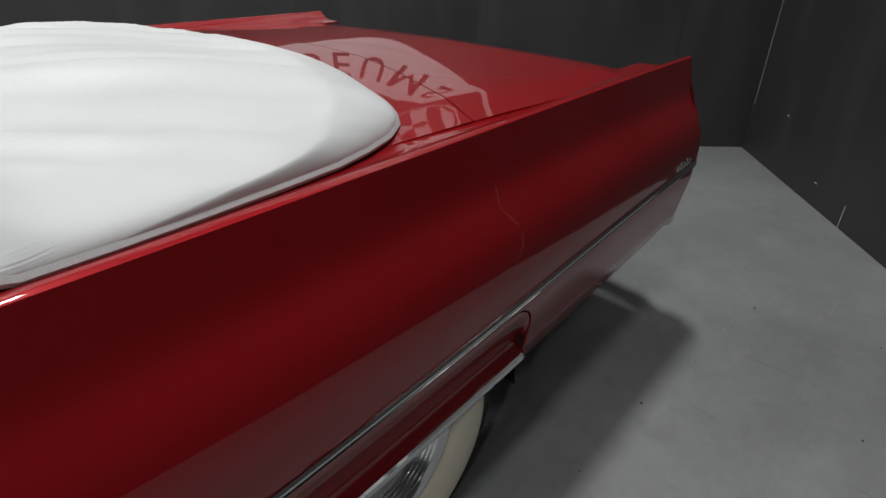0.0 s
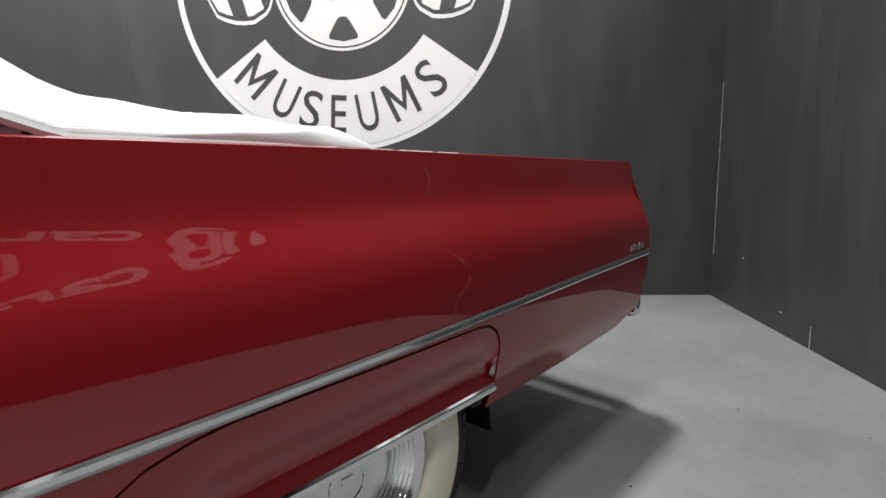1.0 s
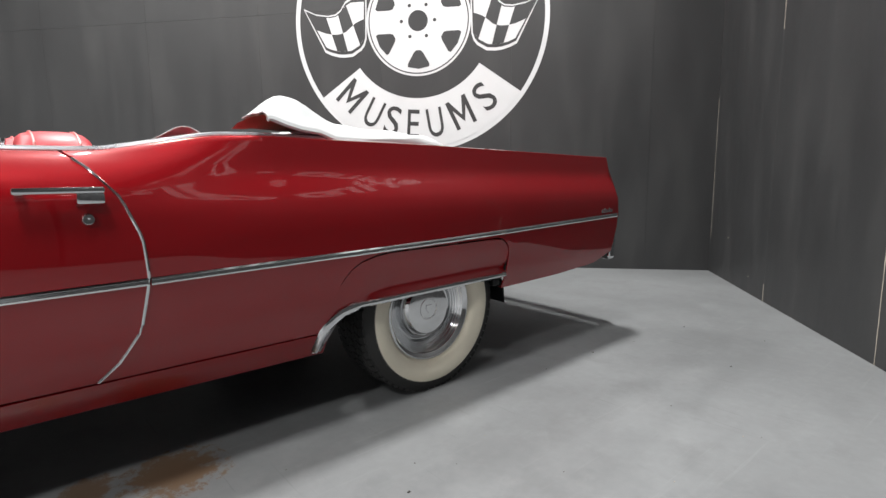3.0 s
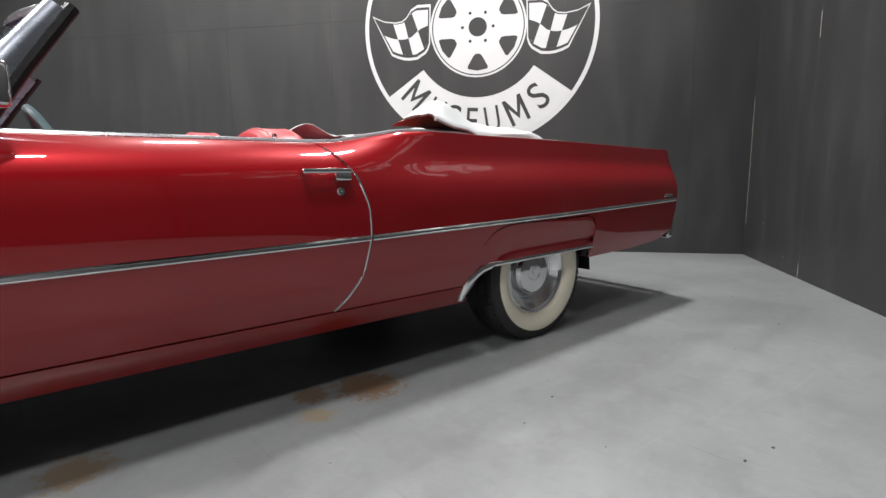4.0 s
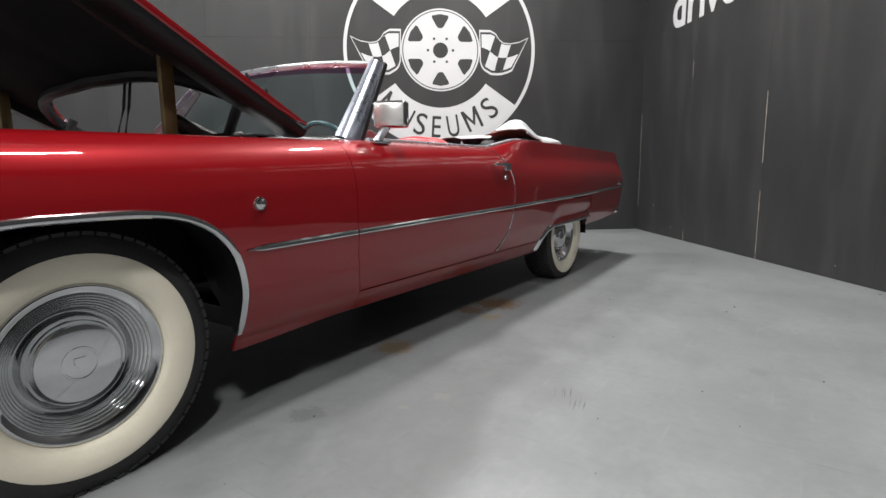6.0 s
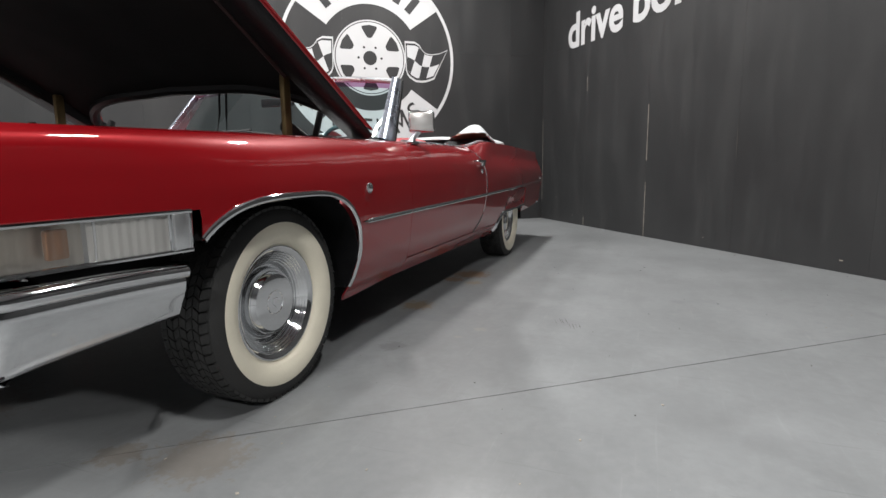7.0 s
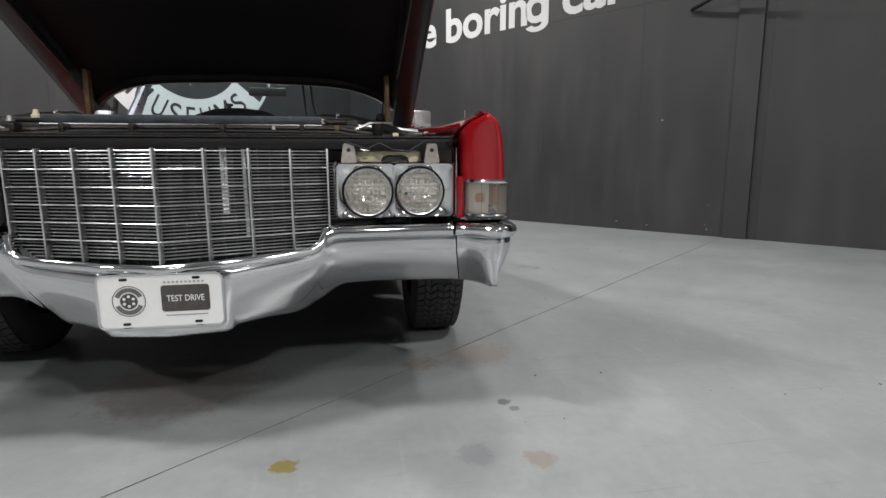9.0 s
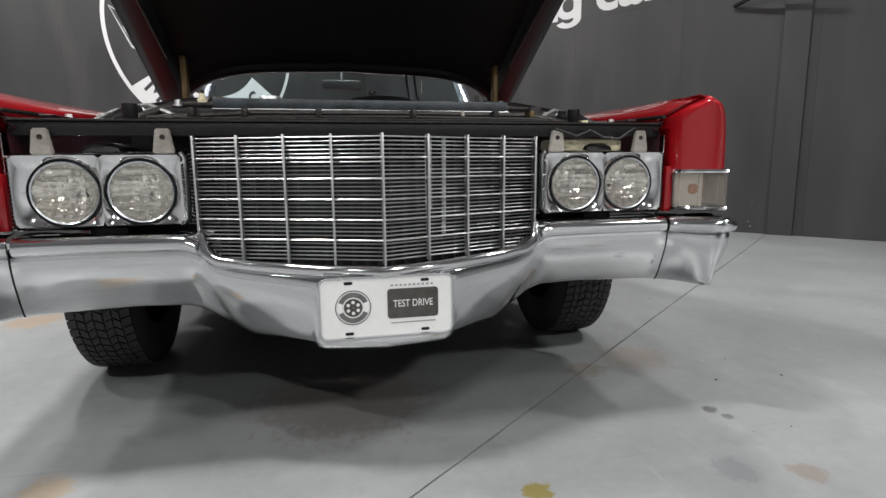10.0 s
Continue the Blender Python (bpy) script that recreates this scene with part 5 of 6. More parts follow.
    part("header_lip", box(-0.795, -0.70, -0.83, 0.83, 0.849, 0.854, 0.001), GREASY, car)
    for sg in (1, -1):
        part("side_fin_bars", box(-0.80, -0.76, sg * 0.838, sg * 0.842, 0.60, 0.82, 0.001), CHROME, car)


# plan of half the front bumper: y, x of the face, top, bottom, how far the foot leans back
BUMPER = [(0.0, -0.985, 0.488, 0.300, 0.02), (0.165, -0.964, 0.490, 0.302, 0.02), (0.185, -0.956, 0.491, 0.316, 0.03), (0.28, -0.918, 0.497, 0.316, 0.06), (0.36, -0.885, 0.503, 0.308, 0.09),
          (0.405, -0.868, 0.515, 0.310, 0.12), (0.43, -0.859, 0.540, 0.332, 0.12), (0.455, -0.855, 0.552, 0.364, 0.11), (0.48, -0.853, 0.554, 0.384, 0.10), (0.60, -0.851, 0.555, 0.388, 0.10),
          (0.72, -0.849, 0.555, 0.385, 0.10), (0.80, -0.849, 0.555, 0.384, 0.10), (0.83, -0.852, 0.555, 0.384, 0.09), (0.86, -0.868, 0.556, 0.386, 0.06), (0.90, -0.905, 0.557, 0.386, 0.035),
          (0.932, -0.932, 0.558, 0.386, 0.035), (0.957, -0.938, 0.558, 0.384, 0.05), (0.980, -0.924, 0.558, 0.386, 0.05), (0.998, -0.885, 0.558, 0.391, 0.052), (1.008, -0.80, 0.558, 0.400, 0.055),
          (1.016, -0.68, 0.557, 0.410, 0.05), (1.022, -0.58, 0.554, 0.418, 0.045), (1.026, -0.47, 0.548, 0.424, 0.04)]
JOINT = 36


def bumper_stations():
    """Closely spaced stations with the tangent-square normal of each."""
    out = []
    for a, b in zip(BUMPER[:-1], BUMPER[1:]):
        for k in range(3):
            out.append([a[i] + (b[i] - a[i]) * k / 3 for i in range(5)])
    out.append(list(BUMPER[-1]))
    soft = [list(p) for p in out]
    for i in range(1, len(out) - 1):
        for j in (0, 1, 4):
            soft[i][j] = (out[i - 1][j] + 2 * out[i][j] + out[i + 1][j]) / 4
    res = []
    for i, p in enumerate(soft):
        q0, q1 = soft[max(0, i - 1)], soft[min(len(soft) - 1, i + 1)]
        t = Vector((q1[1] - q0[1], q1[0] - q0[0], 0)).normalized()
        res.append((Vector((p[1], p[0], 0)), Vector((-t.y, t.x, 0)), p[2], p[3], p[4]))
    res[0] = (res[0][0], Vector((-1, 0, 0)), *res[0][2:])
    return res


def bumper_rows(sg):
    """Cross-sections of half the front bumper, from the middle to the wheel."""
    rows = []
    for at, nrm, top, bot, lean in bumper_stations():
        sec = []
        for f, o in ((1.0, -0.07), (1.0, -0.02), (0.985, -0.006), (0.95, 0.0), (0.82, 0.004), (0.66, 0.005), (0.5, 0.003), (0.34, 0.0), (0.2, 0.0), (0.1, 0.0), (0.03, -0.003), (0.0, -0.008), (0.0, -0.016)):
            q = at + nrm * (o - lean * (1 - f) ** 1.6)
            sec.append((q.x, sg * q.y, bot + (top - bot) * f))
        rows.append(sec)
    return rows


def build_front_bumper(car):
    b = group("front_bumper", car, "heavy chrome front bumper with dropped middle")
    for sg in (1, -1):
        rows = bumper_rows(sg)
        part("bumper_half", grid(rows[:JOINT + 1]), CHROME, b, smooth=50)
        part("bumper_corner", grid(rows[JOINT:]), CHROME, b, "chrome bumper corner with a pointed lower end", smooth=50)
        # ledge under the lamps, in two lengths that meet at the joint
        led = []
        for at, nrm, top, bot, lean in bumper_stations():
            if at.y > 0.43:
                led.append([((at + nrm * o).x, sg * (at + nrm * o).y, top + 0.016 + z) for o, z in ((-0.13, 0.016), (-0.02, 0.016), (0.004, 0.013), (0.016, 0.005), (0.020, -0.004), (0.019, -0.014), (0.014, -0.022), (0.002, -0.027), (-0.010, -0.028))])
        cut = JOINT - (len(rows) - len(led))
        part("bumper_ledge", grid(led[:cut]), CHROME, b, smooth=50)
        part("corner_ledge", grid(led[cut:]), CHROME, b, smooth=50)
        end = bmesh.new()
        end.faces.new([end.verts.new(p) for p in led[0]])
        part("ledge_end", end, CHROME, b, smooth=0)
        # dark gap between the middle and the corner piece
        seam = [Vector(p) + Vector((0.0005, 0, 0)) for p in rows[JOINT][1:12]]
        part("bumper_joint", sweep(seam, 0.0024, 6), BLACK, b)
    # bright roll along the lower edge of the grille
    lip = [(-0.835, 0.432, 0.575), (-0.86, 0.418, 0.535), (-0.870, 0.388, 0.515), (-0.905, 0.3, 0.507), (-0.955, 0.15, 0.498), (-0.985, 0.0, 0.494), (-0.955, -0.15, 0.498), (-0.905, -0.3, 0.507), (-0.870, -0.388, 0.515), (-0.86, -0.418, 0.535), (-0.835, -0.432, 0.575)]
    part("grille_lip", sweep(lip, 0.014, 10), CHROME, b)
    part("lip_shelf", grid([[(-0.76, y, 0.492) for y in (-0.43, 0, 0.43)], [(x, y, 0.500 - 0.008 * (y == 0)) for x, y in ((-0.86, -0.42), (-0.975, 0), (-0.86, 0.42))]]), CHROME, b)
    # plate in the middle
    pl = new("licence_plate")
    tagged(pl, "white show plate with a dark badge and TEST DRIVE", "number plate")
    pl.matrix_basis = Matrix.Translation((-0.985, 0, 0.412)) @ Matrix(((0, 0, -1, 0), (-1, 0, 0, 0), (0, 1, 0, 0), (0, 0, 0, 1)))
    def rrect(w, h, r, n=6):
        out = []
        for cx, cy, a0 in ((w - r, h - r, 0), (-w + r, h - r, 90), (-w + r, -h + r, 180), (w - r, -h + r, 270)):
            out += [(cx + r * math.cos(radians(a0 + 90 * k / n)), cy + r * math.sin(radians(a0 + 90 * k / n))) for k in range(n + 1)]
        return out
    part("plate_sheet", prism(rrect(0.155, 0.071, 0.016), 0.0, 0.003), PLATE_WHITE, pl)
    part("plate_frame", sweep([(x, y, 0.003) for x, y in rrect(0.157, 0.073, 0.018)] + [(0.157, 0.055, 0.003)], 0.004, 6), CHROME, pl, "thin chrome plate frame")
    part("black_field", prism([(x + 0.061, y + 0.006) for x, y in rrect(0.061, 0.036, 0.008)], 0.0034, 0.0042), GRIT_DARK, pl)
    t = lettering("TEST DRIVE", 0.024, 0.0008, weight=0.002)
    lo, hi = width_of(t)
    k = 0.095 / (hi - lo)
    t.transform(Matrix.Translation((0.061 - 0.0475, -0.002, 0.0047)) @ Matrix.Diagonal((k, 1, 1, 1)) @ Matrix.Translation((-lo, 0, 0)))
    part("words", t, PLATE_WHITE, pl, smooth=0)
    for k in range(10):
        part("bar", box(0.008 + 0.0106 * k, 0.014 + 0.0106 * k, 0.0480, 0.0525, 0.0034, 0.0040), GREY_PLASTIC, pl, smooth=0)
    part("bar", box(0.008, 0.115, -0.042, -0.039, 0.0034, 0.0040), GREY_PLASTIC, pl, smooth=0)
    for r0, r1, mt in ((0.0395, 0.0415, GRIT_DARK), (0.025, 0.0365, SCRATCH), (0.0, 0.0215, GRIT_DARK)):
        part("badge_ring", ring2d(max(r0, 0.001), r1, 0, 360, 0.0034, 0.0040, 36, -0.080, 0.002), mt, pl, smooth=0)
    for k in range(6):
        a = radians(60 * k + 30)
        part("badge_dot", ring2d(0.0005, 0.004, 0, 360, 0.0042, 0.0046, 10, -0.080 + 0.013 * math.cos(a), 0.002 + 0.013 * math.sin(a)), PLATE_WHITE, pl, smooth=0)
    for a0, a1 in ((158, 202), (-22, 22)):
        part("badge_gap", ring2d(0.0235, 0.0365, a0, a1, 0.0042, 0.0046, 12, -0.080, 0.002), PLATE_WHITE, pl, smooth=0)
    for x, y in ((-0.09, 0.0605), (0.09, 0.0605), (-0.09, -0.0605), (0.09, -0.0605)):
        part("slot", prism([(x + a, y + b) for a, b in rrect(0.010, 0.0035, 0.003, 3)], 0.0034, 0.0040), BLACK, pl, smooth=0)


# pillar chrome: the bluish reflection it shows is put into its colour
PILLAR = mat("chrome_bluish_sheen", (0.46, 0.50, 0.58), 0.28, 1.0, 0.3, 0.08, 8, 120, 0.02)
GRILLE_BAR = mat("dull_bright_bar", (0.58, 0.58, 0.59), 0.38, 1.0, 0, 0.15, 20, 120, 0.05)
BRIGHT = mat("bright_trim", (0.60, 0.62, 0.66), 0.28, 1.0, 0, 0.08, 8, 120, 0.02)
LENS_PALE = frosted("pale_ribbed_lens", (0.92, 0.91, 0.88), 0.60)
COWL = mat("dusty_metal", (0.42, 0.42, 0.43), 0.30, 0.9, 0, 0.3, 10, 90, 0.15)
SHINY = mat("polished_trim", (0.72, 0.72, 0.73), 0.08, 1.0, 0, 0.1, 30, 120, 0.0)
SHELL = mat("chrome_pale_reflection", (0.72, 0.71, 0.69), 0.24, 0.75, 0.3, 0.05, 8, 120, 0.02)
PIPING = mat("pale_red_piping", (0.55, 0.16, 0.16), 0.4)
RUST = mat("rusty_brown", (0.12, 0.06, 0.03), 0.8, 0.2, 0, 0.4, 30, 200, 0.3)
DULL = mat("dull_cast_metal", (0.33, 0.31, 0.28), 0.5, 0.6, 0, 0.3, 18, 120, 0.2)
AMBER = mat("amber_plastic", (0.62, 0.32, 0.18), 0.3, 0, 0.3)
TAIL_RED = mat("red_lamp_plastic", (0.35, 0.01, 0.01), 0.2, 0, 0.5)
MIRROR = mat("mirror_silver", (0.9, 0.9, 0.9), 0.03, 1.0, 0, 0.02, 5, 50, 0)
LENS_GLASS = frosted("fluted_glass", (1.0, 0.985, 0.95), 0.09, 0.04)
REFLECTOR = mat("lamp_reflector", (0.97, 0.96, 0.93), 0.06, 1.0, 0, 0.1, 20, 200, 0.1)
PLATE_WHITE = mat("plate_white", (0.75, 0.75, 0.75), 0.35, 0, 0.2, 0.05, 10, 80, 0.02)


def build_engine_bay(car):
    part("bay_floor", box(-0.50, 0.70, -0.60, 0.60, 0.42, 0.46), BLACK, car)
    for sg in (1, -1):
        part("inner_fender", box(-0.78, 0.80, sg * 0.60, sg * 0.70, 0.46, 0.80, 0.03), BLACK, car, "black inner fender")
    part("radiator_support", box(-0.62, -0.56, -0.55, 0.55, 0.84, 0.90, 0.012), BLACK, car, "black radiator support panel")
    part("support_top", box(-0.60, -0.42, -0.50, 0.50, 0.902, 0.915, 0.004), GREASY, car)
    part("radiator_cap", lathe([(0.0, 0.03), (0.03, 0.03), (0.035, 0.02), (0.035, 0.0)], 20), STEEL, car, m=Matrix.Translation((-0.5, 0.28, 0.914)) @ Matrix.Rotation(radians(90), 4, "X"))
    part("engine_block", box(-0.35, 0.55, -0.26, 0.26, 0.40, 0.82, 0.04), GREASY, car, "greasy dark engine")
    for sg in (1, -1):
        part("valve_cover", box(-0.25, 0.5, sg * 0.20, sg * 0.36, 0.74, 0.85, 0.03), GREASY, car)
    part("air_cleaner", lathe([(0.0, 0.166), (0.05, 0.165), (0.10, 0.158), (0.15, 0.140), (0.185, 0.122), (0.195, 0.10), (0.195, 0.03), (0.17, 0.0)], 36), BLACK, car, "round black air cleaner", m=Matrix.Translation((-0.20, -0.08, 0.818)) @ Matrix.Rotation(radians(90), 4, "X"))
    part("wing_nut", lathe([(0.0, 0.022), (0.012, 0.020), (0.014, 0.012), (0.005, 0.008), (0.005, 0.0)], 10), GREASY, car, m=Matrix.Translation((-0.20, -0.05, 0.983)) @ Matrix.Rotation(radians(90), 4, "X"))
    rnd = random.Random(11)
    for k in range(16):
        y0, y1 = rnd.uniform(-0.65, 0.65), rnd.uniform(-0.65, 0.65)
        x0, x1 = rnd.uniform(-0.55, 0.3), rnd.uniform(-0.4, 0.6)
        z = rnd.uniform(0.82, 0.90)
        p = [(x0, y0, z - 0.08), (x0 * 0.7 + x1 * 0.3, y0 * 0.7 + y1 * 0.3, z), (x0 * 0.3 + x1 * 0.7, y0 * 0.3 + y1 * 0.7 + 0.04, z + 0.01), (x1, y1, z - 0.06)]
        part("hose", sweep(p, rnd.choice((0.008, 0.012, 0.02)), 8), rnd.choice((BLACK, BLACK, GREASY, STEEL)), car)
    for sg in (1, -1):
        part("ac_hose", sweep([(-0.5, sg * 0.40, 0.885), (-0.48, sg * 0.50, 0.905), (-0.42, sg * 0.62, 0.90), (-0.30, sg * 0.70, 0.885), (-0.1, sg * 0.74, 0.88), (0.2, sg * 0.72, 0.86)], 0.018, 10), BLACK, car, "thick black hose")
        part("pipe", sweep([(-0.55, sg * 0.45, 0.90), (-0.55, sg * 0.62, 0.895), (-0.45, sg * 0.76, 0.885)], 0.009, 8), STEEL, car, "bright metal pipe")
        part("fender_flange", box(-0.74, 0.55, sg * 0.755, sg * 0.785, 0.862, 0.868, 0.002), SHADED_RED, car)
        for k in range(6):
            x = -0.62 + 0.2 * k
            part("flange_bolt", lathe([(0.0, 0.01), (0.008, 0.01), (0.009, 0.0)], 6), STEEL, car, m=Matrix.Translation((x, sg * 0.77, 0.868)) @ Matrix.Rotation(radians(90), 4, "X"))
        part("bump_stop", lathe([(0.0, 0.045), (0.018, 0.045), (0.02, 0.03), (0.014, 0.0)], 12), BLACK, car, m=Matrix.Translation((-0.70, sg * 0.60, 0.853)) @ Matrix.Rotation(radians(90), 4, "X"))
    part("top_tank", box(-0.555, -0.43, -0.44, 0.44, 0.86, 0.925, 0.018, seg=3), RUST, car, "brownish radiator top tank")
    part("tank_strap", sweep([(-0.60, -0.30, 0.918), (-0.50, -0.30, 0.932), (-0.40, -0.30, 0.915)], 0.008, 6), BLACK, car)
    for x, z, rad, mt in ((-0.69, 0.868, 0.007, BLACK), (-0.645, 0.882, 0.010, GREASY), (-0.39, 0.912, 0.012, BLACK), (-0.33, 0.925, 0.009, GREASY), (-0.2, 0.93, 0.014, BLACK)):
        part("cross_pipe", sweep([(x, -0.60, z - 0.02), (x - 0.01, -0.48, z), (x + 0.008, -0.1, z + 0.004), (x, 0.3, z), (x + 0.01, 0.58, z - 0.015)], rad, 8), mt, car)
    for y in (-0.47, -0.36, -0.12, 0.14, 0.33, 0.46):
        part("clamp", box(-0.70, -0.655, y - 0.008, y + 0.008, 0.862, 0.893, 0.004), rnd.choice((GREASY, GREASY, BRASS)), car)
        part("bolt", lathe([(0.0, 0.018), (0.007, 0.017), (0.008, 0.006), (0.012, 0.005), (0.012, 0.0)], 8), rnd.choice((STEEL, DULL)), car, m=Matrix.Translation((-0.60 + rnd.uniform(-0.01, 0.01), y + 0.05, 0.902)) @ Matrix.Rotation(radians(90), 4, "X"))
    for sg in (1, -1):
        part("radiator_hose", sweep([(-0.44, sg * 0.34, 0.905), (-0.40, sg * 0.42, 0.93), (-0.42, sg * 0.52, 0.925), (-0.50, sg * 0.60, 0.90), (-0.60, sg * 0.66, 0.875), (-0.66, sg * 0.70, 0.84)], 0.022, 10), BLACK, car, "thick black radiator hose")
        part("hose_clamp", lathe([(0.0235, -0.006), (0.0245, -0.006), (0.0245, 0.006), (0.0235, 0.006)], 16), STEEL, car, m=Matrix.Translation((-0.405, sg * 0.47, 0.929)))
        part("support_bracket", box(-0.60, -0.50, sg * 0.50, sg * 0.54, 0.84, 0.915, 0.006), GREASY, car)
        part("fluid_pipe", sweep([(-0.64, sg * 0.50, 0.87), (-0.60, sg * 0.58, 0.905), (-0.48, sg * 0.66, 0.912), (-0.2, sg * 0.70, 0.905), (0.2, sg * 0.70, 0.90)], 0.006, 8), STEEL, car)
        part("fender_lip", sweep([(x, sg * (0.838 - 0.05 * ease(x, -0.85, -0.4)), 0.872) for x in spread(-0.80, 0.5, 12)], 0.006, 6), GREASY, car)
    part("lamp_cable", sweep([(-0.80, -0.50, 0.835), (-0.806, -0.56, 0.815), (-0.806, -0.60, 0.832), (-0.806, -0.64, 0.812), (-0.806, -0.69, 0.808), (-0.80, -0.74, 0.838)], 0.004, 6), BLACK, car, "loose black lamp cable")
    part("slam_panel", box(-0.626, -0.555, -0.42, 0.42, 0.898, 0.925, 0.005), DUSTY, car, "dusty blue-grey panel over the radiator")
    # thin steel rod put in for the highlight along the panel's edge
    part("support_edge_glint", sweep([(-0.628, -0.42, 0.8945), (-0.628, 0.42, 0.8945)], 0.0028, 6), STEEL, car)
    part("bump_cone", lathe([(0.0, 0.028), (0.004, 0.027), (0.006, 0.012), (0.012, 0.004), (0.012, 0.0)], 12), DULL, car, m=Matrix.Translation((-0.66, -0.27, 0.868)) @ Matrix.Rotation(radians(90), 4, "X"))
    # hoses, joints and plugs at the ends of the radiator
    for p, rad, mt in ((((-0.56, -0.40, 0.874), (-0.58, -0.50, 0.884), (-0.60, -0.57, 0.870), (-0.62, -0.64, 0.860), (-0.60, -0.76, 0.864)), 0.011, BLACK),
                       (((-0.45, -0.42, 0.900), (-0.50, -0.54, 0.876), (-0.45, -0.66, 0.884), (-0.35, -0.78, 0.900)), 0.009, GREASY),
                       (((-0.52, -0.43, 0.910), (-0.44, -0.52, 0.900), (-0.36, -0.60, 0.890), (-0.30, -0.70, 0.872)), 0.013, BLACK),
                       (((-0.64, -0.42, 0.862), (-0.65, -0.52, 0.866), (-0.66, -0.60, 0.858), (-0.64, -0.66, 0.862)), 0.007, BLACK),
                       (((-0.62, 0.62, 0.862), (-0.61, 0.56, 0.888), (-0.59, 0.51, 0.908), (-0.57, 0.46, 0.914), (-0.55, 0.38, 0.912)), 0.013, GREASY),
                       (((-0.58, 0.62, 0.866), (-0.50, 0.66, 0.880), (-0.30, 0.72, 0.886), (0.05, 0.74, 0.880)), 0.011, BLACK)):
        part("hose", sweep(p, rad, 10), mt, car)
    part("hose_end", lathe([(0.0, 0.004), (0.014, 0.004), (0.019, 0.008), (0.022, 0.004), (0.022, -0.03)], 20), GREASY, car, "round hose end", m=Matrix.Translation((-0.63, -0.435, 0.874)) @ Matrix.Rotation(radians(90), 4, "Z"))
    for y0, z0, w in ((-0.652, 0.858, 0.020), (-0.650, 0.846, 0.038), (-0.700, 0.846, 0.036)):
        part("wiring_plug", box(-0.655, -0.625, y0 - w, y0, z0, z0 + 0.013, 0.002), CREAM_PLASTIC, car, "yellowed wiring plug")
    part("relief_cap", lathe([(0.0, 0.03), (0.006, 0.03), (0.010, 0.015), (0.016, 0.012), (0.016, 0.0)], 12), CREAM_PLASTIC, car, m=Matrix.Translation((-0.57, 0.455, 0.912)) @ Matrix.Rotation(radians(90), 4, "X"))
    part("far_bottle", box(-0.60, -0.52, 0.43, 0.49, 0.84, 0.880, 0.012), GREASY, car)
    part("upper_baffle", box(-0.765, -0.62, -0.55, 0.55, 0.856, 0.862, 0.001), GREASY, car)
    part("fan_shroud", box(-0.54, -0.40, -0.36, 0.36, 0.50, 0.88, 0.03), BLACK, car)
    part("rust_streak", box(-0.624, -0.621, -0.30, 0.10, 0.862, 0.875, 0.001), RUST, car)
    part("overflow_cap", lathe([(0.0, 0.05), (0.012, 0.05), (0.014, 0.03), (0.024, 0.028), (0.026, 0.0)], 14), BRASS, car, m=Matrix.Translation((-0.50, 0.42, 0.89)) @ Matrix.Rotation(radians(90), 4, "X"))
    part("washer_bottle", box(-0.755, -0.62, -0.735, -0.525, 0.70, 0.812, 0.014), CREAM_PLASTIC, car, "yellowed plastic washer bottle")
    part("battery", box(-0.66, -0.42, 0.45, 0.62, 0.66, 0.86, 0.012), BLACK, car, "black battery")
    # cowl, wipers and hinges
    rows = []
    for x in (0.66, 0.80, 0.93, 1.04, 1.14):
        rows.append([(x + 0.0, y, 0.945 + 0.03 * (1 - (y / 0.9) ** 2) + (x - 0.66) * 0.03) for y in spread(-0.86, 0.86, 24)])
    part("cowl", grid(rows), COWL, car, "silvery cowl below the windscreen")
    part("cowl_edge", sweep([(0.655, y, 0.95 + 0.03 * (1 - (y / 0.9) ** 2)) for y in spread(-0.84, 0.84, 20)], 0.006, 6), CHROME, car, "bright cowl edge")
    part("cowl_vent", box(0.80, 0.92, -0.62, -0.30, 0.976, 0.984, 0.003), BLACK, car, "black cowl air grille")
    part("firewall", box(0.64, 0.67, -0.80, 0.80, 0.34, 0.95), BLACK, car)
    for sg in (1, -1):
        part("hood_hinge", box(0.395, 0.440, sg * 0.70, sg * 0.725, 0.84, 1.215, 0.006), BRASS, car, "yellowed steel hood hinge")
        part("hinge_arm", sweep([(0.42, sg * 0.70, 0.93), (0.70, sg * 0.70, 0.96)], 0.024, 8, 0.5), GREASY, car)
        part("hinge_spring", sweep([(0.44, sg * 0.68, 1.01), (0.455, sg * 0.68, 1.003), (0.64, sg * 0.68, 0.925)], [0.022, 0.030, 0.030], 12), GREASY, car, "dark spring tube")
        part("hood_brace", sweep([(-0.45, sg * 0.78, 1.625), (-0.05, sg * 0.78, 1.417), (0.36, sg * 0.76, 1.203)], 0.016, 8, 0.6), GREASY, car, "dark stay along the raised hood")
        part("hinge_strut", sweep([(0.62, sg * 0.70, 0.92), (0.70, sg * 0.70, 1.10)], 0.022, 8, 0.5), BLACK, car)
        part("wire", sweep([(0.50, sg * 0.02 - 0.30, 1.19), (0.48, sg * 0.02 - 0.31, 1.08), (0.44, sg * 0.03 - 0.33, 0.96), (0.40, sg * 0.03 - 0.38, 0.86)], 0.0055, 6), BLACK, car)
        w = part("wiper", sweep([(0.86, sg * 0.30, 1.0), (0.90, sg * 0.05, 1.03), (0.91, sg * -0.1, 1.035)], 0.007, 6), BLACK, car)


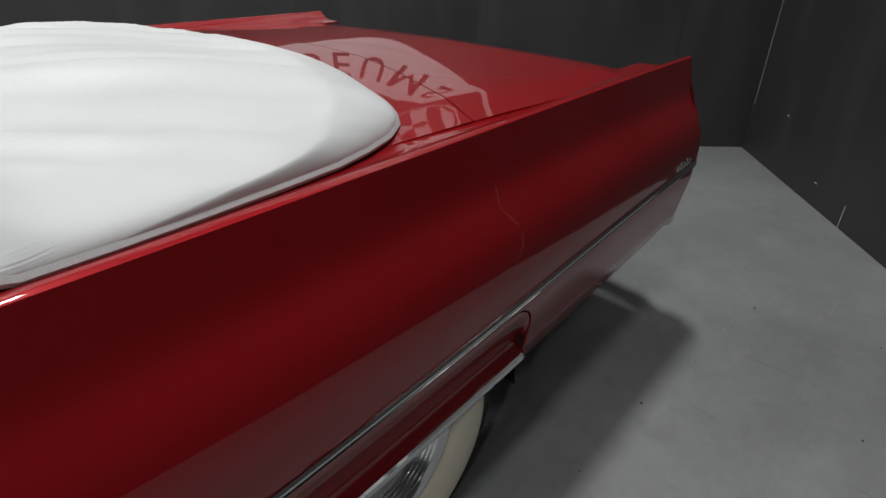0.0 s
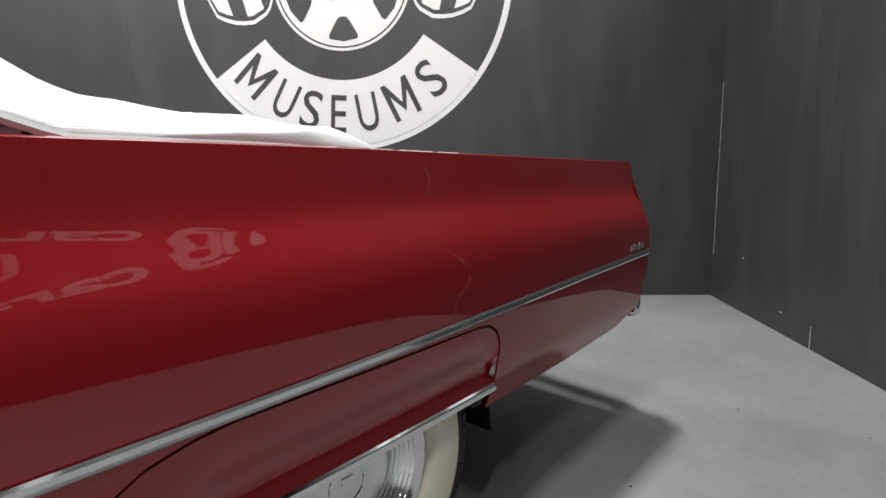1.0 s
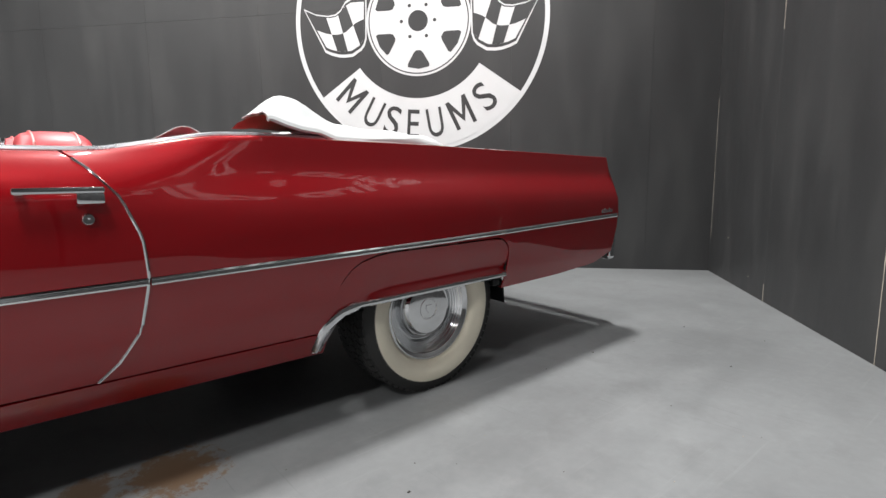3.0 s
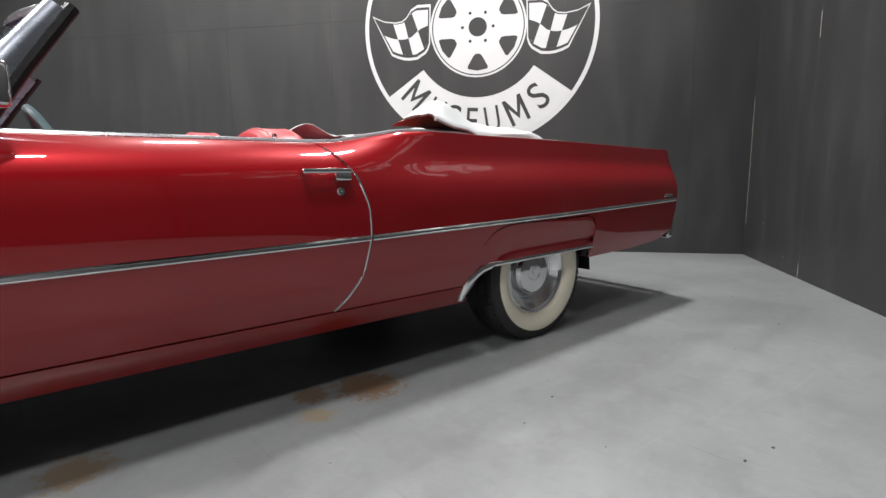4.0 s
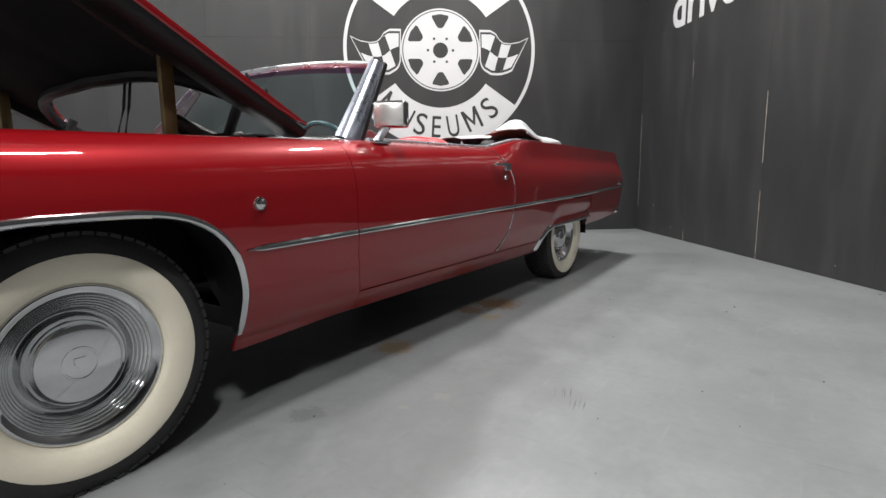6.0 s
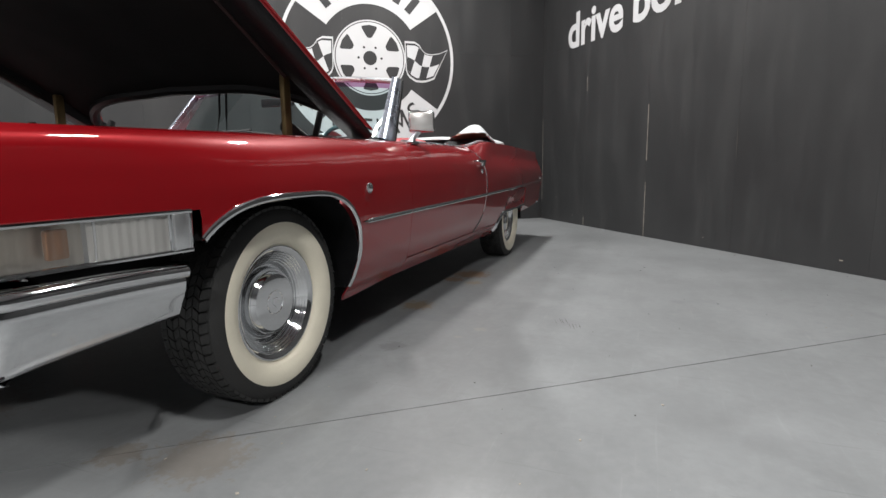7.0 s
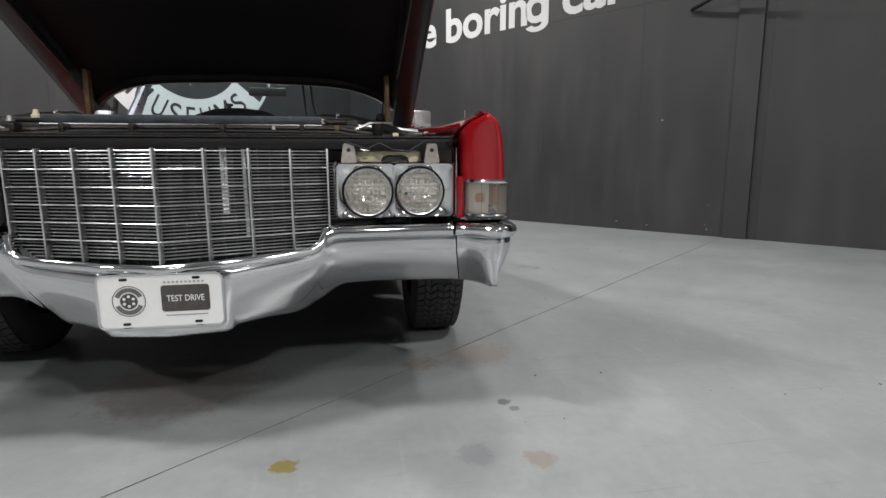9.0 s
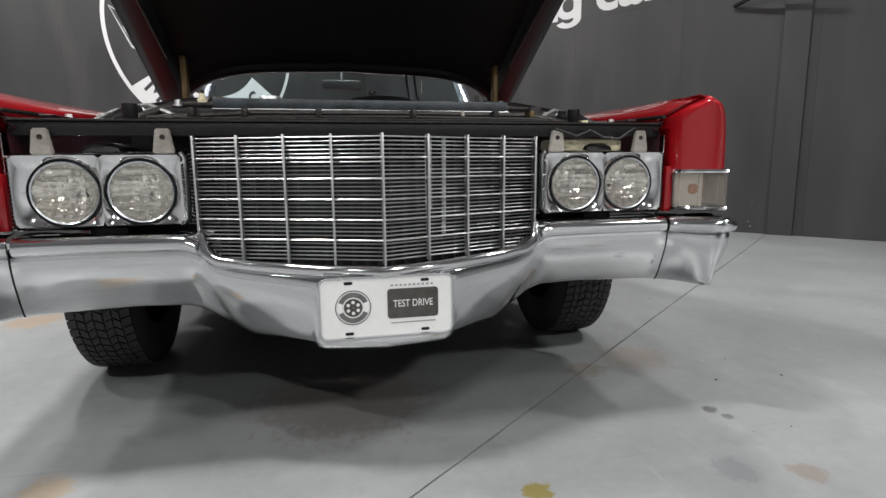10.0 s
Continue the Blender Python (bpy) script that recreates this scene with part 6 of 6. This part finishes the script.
def build_interior(car):
    part("cabin_floor", box(0.75, 2.9, -0.80, 0.80, 0.30, 0.36), BLACK, car)
    part("under_body", box(0.55, 2.72, -0.88, 0.88, 0.275, 0.345), BLACK, car)
    part("rear_pan", box(2.72, 4.4, -0.60, 0.60, 0.34, 0.40, 0.02), BLACK, car)
    d = part("dashboard", box(1.02, 1.20, -0.78, 0.78, 0.74, 0.955, 0.03), TEAL, car, "dark padded dashboard")
    part("instrument_hood", box(1.10, 1.26, -0.62, -0.20, 0.86, 0.965, 0.02), TEAL, d)
    w = bmesh.new()
    pts = [(0.19 * math.cos(a), 0.19 * math.sin(a), 0) for a in [2 * math.pi * k / 40 for k in range(41)]]
    sweep(pts, 0.013, 8, bm=w)
    sw = part("steering_wheel", w, TEAL, car, "dark teal steering wheel", m=Matrix.Translation((1.42, -0.42, 0.90)) @ Matrix.Rotation(radians(62), 4, "Y"))
    part("spoke", box(-0.02, 0.02, -0.18, 0.18, -0.03, -0.005, 0.008), TEAL, sw)
    part("column", sweep([(0, 0, -0.02), (0, 0, -0.3)], 0.03, 10), TEAL, sw)

    def seat(name, x0, x1, zc, ztop, lean, label):
        s = group(name, car, label)
        part("cushion", box(x0 - 0.45, x0 + 0.08, -0.70, 0.70, 0.42, zc, 0.05, seg=4), RED_VINYL, s)
        for y0, y1 in ((-0.72, -0.24), (-0.23, 0.23), (0.24, 0.72)):
            b = box(x0, x1, y0, y1, 0.5, ztop, 0.055, seg=4)
            bmesh.ops.rotate(b, verts=b.verts, cent=(x0, 0, 0.5), matrix=Matrix.Rotation(radians(lean), 3, "Y"))
            part("backrest", b, RED_VINYL, s)
        return s
    f = seat("front_seat", 1.86, 2.02, 0.62, 0.965, 12, "red leather front bench with rounded backrests")
    for y in (-0.46, 0.46):
        top = 1.030 if y < 0 else 1.065
        rows = []
        for i in range(13):
            a = math.pi * i / 12
            rows.append([(2.02 + 0.19 * (0.5 - 0.5 * math.cos(math.pi * k / 10)) + 0.01, y - 0.21 * math.cos(a) * (1 - 0.12 * abs(2 * k / 10 - 1) ** 2), 0.90 + (top - 0.90) * math.sin(a) ** 0.6 * (1 - 0.30 * abs(2 * k / 10 - 1) ** 3)) for k in range(11)])
        part("headrest", grid(rows), RED_VINYL, f, "rounded red padded headrest")
        for k in (3, 7):
            part("piping", sweep([Vector(row[k]) + UP * 0.001 for row in rows], 0.004, 6), PIPING, f, "pale red piping")
    seat("rear_seat", 2.66, 2.82, 0.62, 0.96, 12, "red leather rear bench")
    # added black block keeps the hollow under the lifted corner dark
    part("corner_filler", box(2.72, 2.98, -0.86, -0.52, 0.90, 1.03, 0.05, seg=4), BLACK, car, "black filler added under the lifted cover corner")
    part("top_well", box(2.98, 3.4, -0.80, 0.80, 0.85, 0.95, 0.02), BLACK, car)
    for sg in (1, -1):
        part("side_trim_panel", box(2.15, 2.98, sg * 0.80, sg * 0.86, 0.55, 0.965, 0.02), RED_VINYL, car, "red quarter trim panel")


def build_car():
    car = new("convertible_car")
    tagged(car, "candy red vintage convertible with white boot cover and raised hood", "car")
    for sg in (-1, 1):
        build_front_fender(car, sg)
        build_door(car, sg)
        build_sill(car, sg)
        build_quarter(car, sg)
        build_side_trim(car, sg)
    build_rear(car)
    build_windscreen(car)
    build_side_mirror(car)
    build_hood(car)
    build_front(car)
    build_front_bumper(car)
    build_engine_bay(car)
    build_interior(car)
    for x, R, axle in ((AXLE_F, 0.346, 0.346), (AXLE_R, 0.336, 0.335)):
        for sg in (-1, 1):
            build_wheel(car, x, sg, R, axle)
    return car


build_car()
build_boot()
